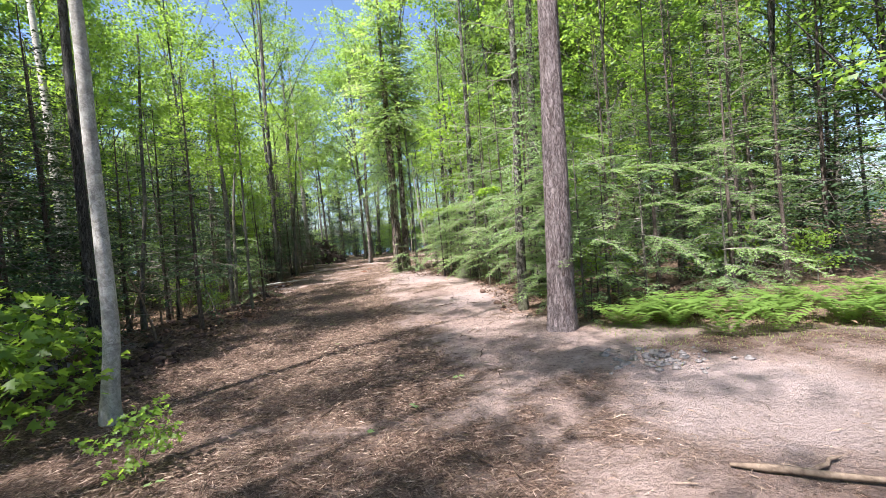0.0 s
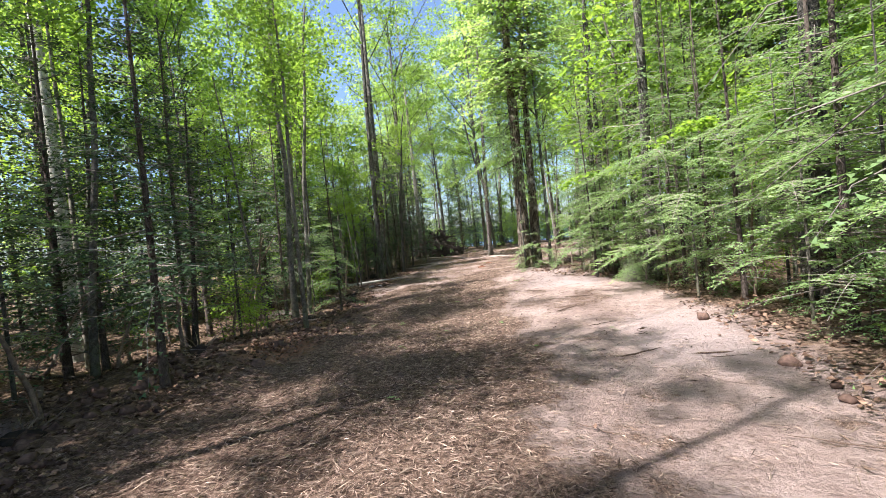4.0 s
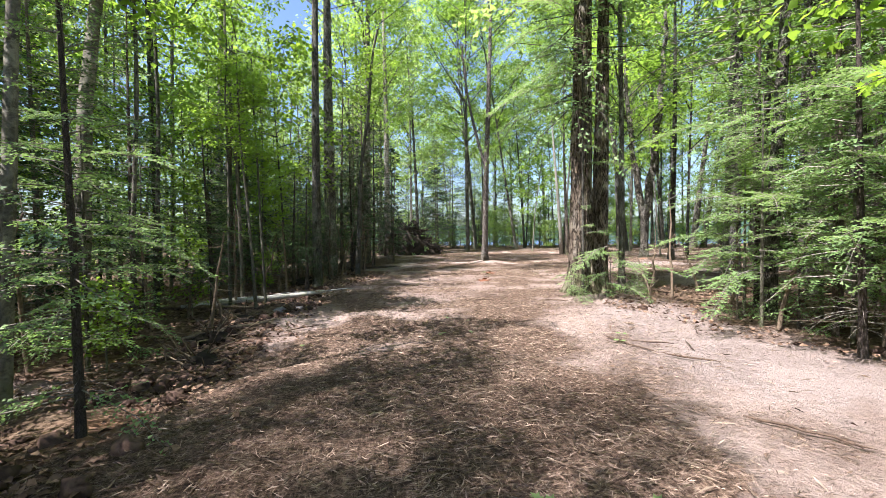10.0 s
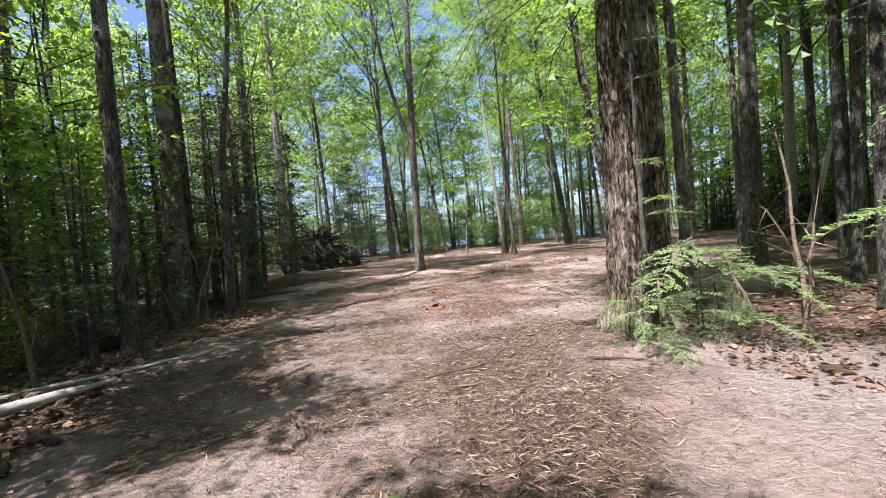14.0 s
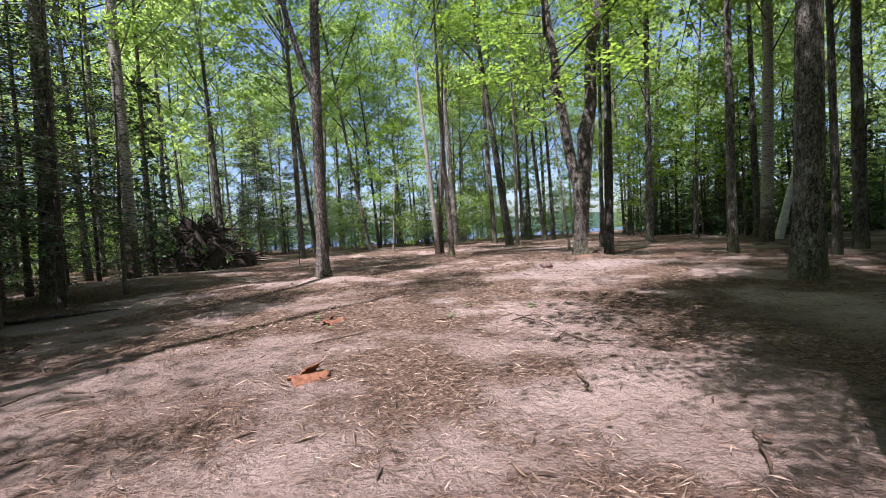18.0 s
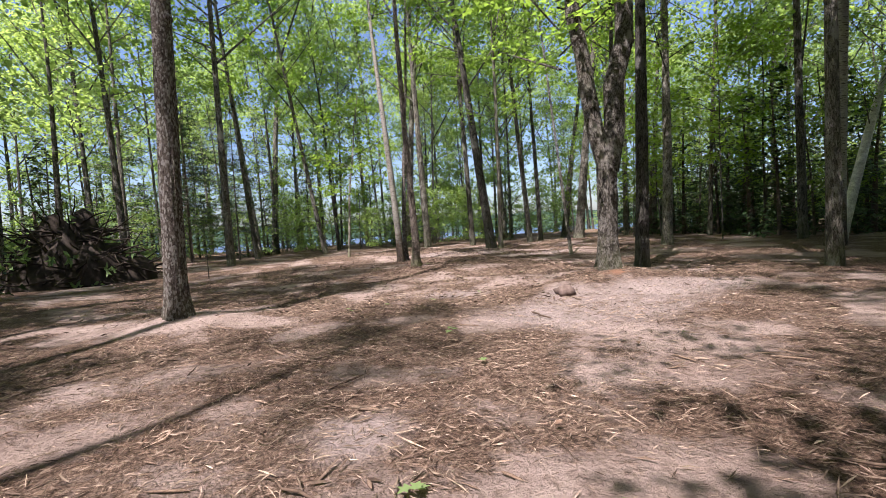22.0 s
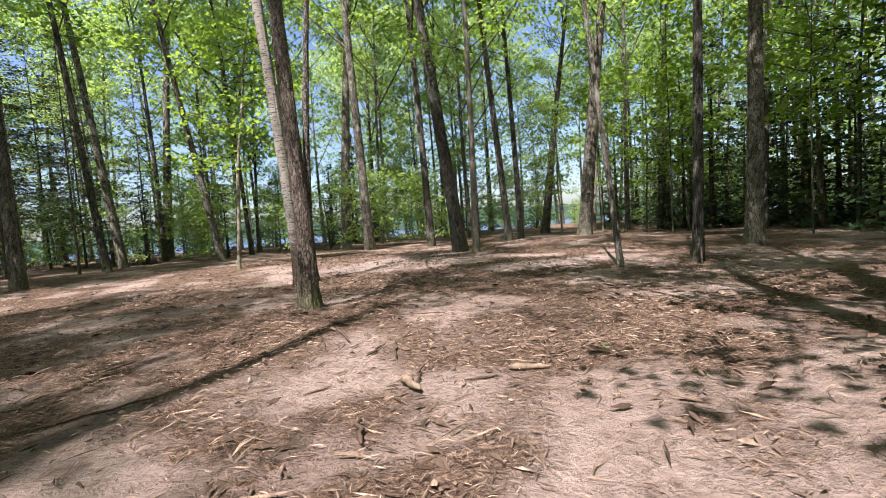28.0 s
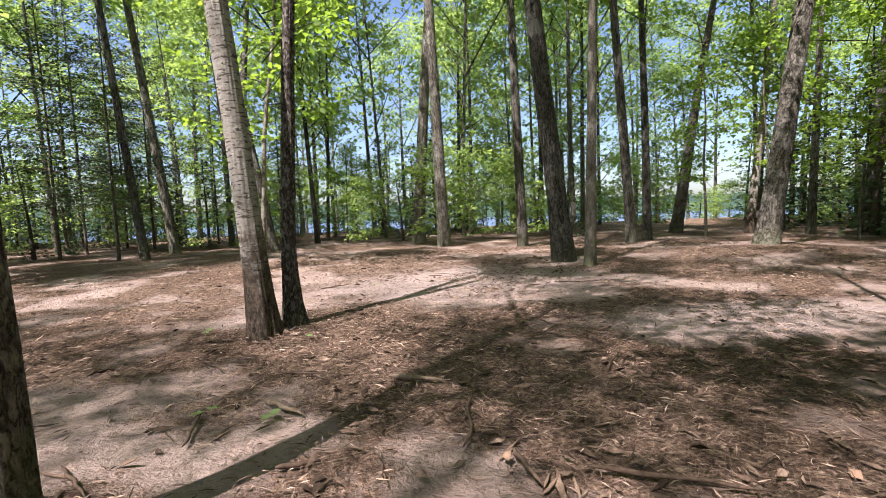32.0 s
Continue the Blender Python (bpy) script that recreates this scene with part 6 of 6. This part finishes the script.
def split_wood(x, y, turn, size):
    """A torn slab of rotten wood: a shallow curled shell with a flap standing up at one end."""
    root = tagged(new("rotten_wood_chunk"), "broken orange brown rotten log piece on the mulch", "log", "rotten wood chunks")
    root.matrix_basis = Matrix.Translation((x, y, hz(x, y) + 0.01)) @ Matrix.Rotation(turn, 4, 'Z') @ Matrix.Scale(size, 4)
    r = rng(int(abs(x * 91 + y * 17)))

    def slab(length, rad, a0, a1, thick, bent):
        n, m = 12, 11
        ang = np.linspace(a0, a1, m)
        edge = [r.normal(0, 0.018, m), r.normal(0, 0.03, m)]
        rag = 1 + 0.10 * r.normal(0, 1, (n, m))
        V, F = [], []
        for wall in (0, 1):
            for i in range(n):
                u = i / (n - 1)
                for k, a in enumerate(ang):
                    q = (rad - thick * wall) * (1 - 0.3 * u) * (1 + 0.35 * (rag[i, k] - 1))
                    along = length * (u - 0.5) + (edge[0][k] if i == 0 else edge[1][k] if i == n - 1 else 0)
                    V.append((along, q * math.cos(a), (q - rad) + rad * 0.35 + q * (math.sin(a) - 1) + bent * u * u))
        q = n * m
        for i in range(n - 1):
            for k in range(m - 1):
                b = i * m + k
                F += [(b, b + 1, b + m + 1, b + m), (q + b, q + b + m, q + b + m + 1, q + b + 1)]
            b = i * m
            F += [(b, b + m, q + b + m, q + b), (b + m - 1, q + b + m - 1, q + b + 2 * m - 1, b + 2 * m - 1)]
        for k in range(m - 1):
            F += [(k, q + k, q + k + 1, k + 1), ((n - 1) * m + k, (n - 1) * m + k + 1, q + (n - 1) * m + k + 1, q + (n - 1) * m + k)]
        return V, F

    part("shell", mesh_of("shell", *slab(0.36, 0.15, 0.55, 2.6, 0.02, 0.02), ROT), root)
    flap = Matrix.Translation((0.06, 0.09, 0.045)) @ Matrix.Rotation(0.5, 4, 'Z') @ Matrix.Rotation(-0.9, 4, 'X')
    part("flap", mesh_of("flap", *slab(0.22, 0.09, 0.3, 2.4, 0.014, 0.03), ROT), root, "torn upright flap of orange wood", flap)


split_wood(-5.46, 29.25, 0.5, 1.0)
split_wood(-5.5, 31.75, 0.9, 0.95)


def stake(x, y, tall):
    P = np.column_stack([np.zeros(4), np.zeros(4), np.array([-0.1, 0.2, 0.5, 1.0]) * tall])
    ob = tagged(new("wooden_stake", mesh_of("wooden_stake", *tube(P, [0.016, 0.016, 0.015, 0.012], 7), FIR_BARK, True)), "thin dark stake standing in the ground", "stake", "survey stakes")
    ob.location = (x, y, hz(x, y))


stake(4.65, 43.45, 0.75)
stake(-8.4, 45.4, 0.8)


def rocks():
    r = rng(72)
    for k in range(110):
        x, y = r.normal(2.75, 0.42), r.normal(5.9, 0.24)
        v, f = lump(r, 0.018 + 0.06 * r.rand() ** 2.0, 4, r.uniform(0.3, 0.8))
        ob = tagged(new("stone", mesh_of("stone", v, f, STONE)), "pale grey angular stone lying in the dirt", "stone", "stones by the path")
        ob.location = (x, y, hz(x, y) + 0.012)
    for x, y, s in ((-7.1, 8.0, 0.22), (-7.6, 8.3, 0.16), (-9.0, 23.3, 0.14), (-8.75, 23.6, 0.10), (-7.0, 9.2, 0.14)):
        v, f = lump(r, s, 7, 0.6)
        ob = tagged(new("stone", mesh_of("stone", v, f, STONE)), "rounded grey stone half buried in the bank", "stone", "stones in the bank")
        ob.location = (x, y, hz(x, y) + s * 0.25)
    v, f = lump(r, 0.17, 10, 0.75)
    ob = tagged(new("earth_lump", mesh_of("earth_lump", v, f, PACKED_EARTH, True)), "low lump of packed pinkish brown earth in the clearing", "earth")
    ob.location = (-0.37, 36.7, hz(-0.37, 36.7) + 0.05)


rocks()


def fallen_leaves():
    r = rng(73)
    kinds = []
    for k in range(3):
        n = 1 + k
        D = r.normal(0, 1, (n, 3)) * [1, 1, 0.1]
        kinds.append(mesh_of("fallen_leaf", *lobed_leaves(r.normal(0, 0.03, (n, 3)) * [1, 1, 0.2], D, np.tile([0.1, 0.1, 1.0], (n, 1)), 0.085), LEAF_PALE))
    for k in range(46):
        y = r.uniform(2.5, 50)
        x = float(np.interp(y, [0, 6, 13, 20, 26, 35, 45, 56], [-0.5, -1.4, -2.8, -4.3, -4.6, -2.8, -0.5, 0.5])) + r.normal(0, 1.7)
        ob = tagged(new("fallen_leaf", kinds[k % 3]), "fresh green maple leaf fallen on the path", "leaf", "fallen green leaves")
        ob.matrix_basis = Matrix.Translation((x, y, hz(x, y) + 0.045)) @ Matrix.Rotation(r.uniform(0, 6.28), 4, 'Z')


fallen_leaves()


def brush_pile():
    """The dark heap of roots, earth and cut branches at the clearing's edge."""
    r = rng(74)
    root = tagged(new("brush_pile"), "dark heap of uprooted stumps, branches and earth", "brush pile")
    root.matrix_basis = Matrix.Translation((-13.2, 47.2, hz(-13.2, 47.2))) @ Matrix.Diagonal((1.0, 1.0, 1.4, 1))
    V, F, n, m = [], [], 26, 14
    for i in range(n):
        for j in range(m):
            a, s = 2 * math.pi * i / n, j / (m - 1)
            nz = noise.noise((math.cos(a) * 2.2, math.sin(a) * 2.2, s * 3))
            rad = (1 - s) * (1 + 0.35 * nz)
            V.append((2.3 * rad * math.cos(a), 1.4 * rad * math.sin(a), 1.35 * (1 - (1 - s) ** 1.9) * (1 + 0.5 * nz) - 0.05))
    for i in range(n):
        for j in range(m - 1):
            F.append((i * m + j, ((i + 1) % n) * m + j, ((i + 1) % n) * m + j + 1, i * m + j + 1))
    part("earth_mound", mesh_of("earth_mound", V, F, DARK_SOIL), root, "dark earth heap")
    tw, P, D = [], [], []
    for k in range(230):
        a, s = r.uniform(0, 6.283), r.rand() ** 0.6
        p = np.array([2.3 * s * math.cos(a), 1.4 * s * math.sin(a), 1.35 * (1 - s ** 1.9) + r.uniform(-0.1, 0.2)])
        d = np.array([math.cos(a) + r.normal(0, 0.8), math.sin(a) + r.normal(0, 0.8), r.normal(0.1, 0.5)])
        d /= np.linalg.norm(d)
        ln = r.uniform(0.4, 1.5)
        q = p + d * ln
        q[2] = max(q[2], 0.03)
        tw.append(quads_to_tris(tube([p, (p + q) / 2 + r.normal(0, 0.05, 3), q], [0.028, 0.02, 0.006], 5)))
        if k % 8 == 0:
            for u in r.uniform(0.3, 1, 14):
                P.append(p + (q - p) * u)
                D.append(d + r.normal(0, 0.7, 3))
    tagged(part("tangled_branch", mesh_of("tangled_branch", *joined(tw), DARK_SOIL), root, "tangle of bare cut branches"), kind="stuff")
    P, D = np.array(P), np.array(D)
    L = r.uniform(0.12, 0.3, len(P))
    tagged(part("withered_spray", mesh_of("withered_spray", *leaves(P, D, r.normal(0, 1, (len(P), 3)), L, L * 0.4), NEEDLE), root, "wilting green conifer sprays"), kind="stuff")


brush_pile()


def wispy_bush(x, y, size, seed):
    """A low heap of fine wilting twigs with small pale leaves."""
    r = rng(seed)
    n = 420
    az, out = r.uniform(0, 6.283, n), r.rand(n) ** 0.5
    tip = np.column_stack([0.5 * out * np.cos(az), 0.5 * out * np.sin(az), 0.85 * (1 - out ** 1.6) * r.uniform(0.5, 1.1, n) + 0.05])
    foot = tip * [0.25, 0.25, 0.1] + r.normal(0, 0.04, (n, 3)) * [1, 1, 0]
    root = tagged(new("wilted_bush"), "low wispy bush of pale wilting twigs at a trunk's foot", "bush", "wilted bushes")
    root.matrix_basis = Matrix.Translation((x, y, hz(x, y) - 0.02)) @ Matrix.Scale(size, 4)
    tagged(part("twig", mesh_of("twig", *spike_mesh(list(zip(foot, tip)), 0.004), DRY_TWIG), root, "fine grey twigs"), kind="stuff")
    s = r.uniform(0.45, 1.0, (n, 7))[..., None]
    P = (foot[:, None] + (tip - foot)[:, None] * s).reshape(-1, 3)
    D = r.normal(0, 1, P.shape) + np.repeat(tip - foot, 7, 0) * 1.5
    tagged(part("foliage", mesh_of("foliage", *leaf_tips(P, D, r.normal(0, 1, P.shape), r.uniform(0.025, 0.055, len(P)), 0.016), LEAF_PALE), root), kind="stuff")


wispy_bush(0.75, 19.45, 1.0, 610)
wispy_bush(1.35, 20.2, 0.8, 611)
wispy_bush(-1.55, 26.15, 0.7, 613)


def uprooted(x, y, size, seed):
    """A torn-up tangle of roots, dark twigs and soil in the bank."""
    r = rng(seed)
    root = tagged(new("root_tangle"), "torn up tangle of dark roots and soil in the bank", "roots", "root tangles")
    root.matrix_basis = Matrix.Translation((x, y, hz(x, y))) @ Matrix.Scale(size, 4)
    v, f = lump(r, 0.34, 7, 0.55)
    part("root_ball", mesh_of("root_ball", v, f, DARK_SOIL), root, "dark clump of soil")
    tw = []
    for k in range(26):
        d = r.normal(0, 1, 3) * [1, 1, 0.6] + [0, 0, 0.2]
        d /= np.linalg.norm(d)
        P = [d * 0.2, d * 0.45 + r.normal(0, 0.06, 3), d * r.uniform(0.5, 0.9) + r.normal(0, 0.1, 3)]
        tw.append(tube(P, [0.016, 0.011, 0.004], 5))
    tagged(part("root", mesh_of("root", *joined(tw), STICK), root), kind="stuff")


for k, (ux, uy, us) in enumerate(((-6.9, 12.2, 0.8), (-7.4, 16.3, 0.8), (-8.3, 20.2, 0.9), (-9.2, 22.4, 0.7), (-8.9, 21.2, 0.9), (-11.2, 28.2, 1.3), (-6.2, 9.3, 0.6))):
    uprooted(ux, uy, us, 500 + k)


def broken_stem(x, y, tall, lean, bare):
    """A bare or broken grey stem in the undergrowth."""
    r = rng(int(abs(x * 37 + y * 11)))
    root = tagged(new("dead_stem"), "thin broken dead stem with a few bare twigs", "dead tree", "dead stems")
    root.matrix_basis = Matrix.Translation((x, y, hz(x, y) - 0.05))
    s = np.linspace(0, 1, 8)
    P = np.column_stack([lean[0] * tall * s ** 1.5 + r.normal(0, 0.02, 8), lean[1] * tall * s ** 1.5, tall * s])
    part("trunk", mesh_of("trunk", *tube(P, np.linspace(0.035, 0.012, 8), 7, 0.05, r), STICK, True), root)
    pairs = []
    for k in range(bare):
        p = P[r.randint(2, 8)]
        pairs.append((p, p + r.normal(0, 0.35, 3) * [1, 1, 0.6]))
    tagged(part("twig", mesh_of("twig", *spike_mesh(pairs, 0.007), STICK), root), kind="stuff")


dr = rng(75)
for k in range(46):
    dy = dr.uniform(7, 33)
    dx = float(left_edge(dy)) - 0.6 - abs(dr.normal(0, 1.8))
    broken_stem(dx, dy, dr.uniform(0.7, 2.6), (dr.normal(0, 0.25), dr.normal(0, 0.2)), 14)
for k in range(24):
    dy = dr.uniform(10, 27)
    dx = float(right_edge(dy)) + 0.5 + abs(dr.normal(0, 1.3))
    broken_stem(dx, dy, dr.uniform(0.8, 3.0), (dr.normal(0, 0.15), dr.normal(0, 0.15)), 22)
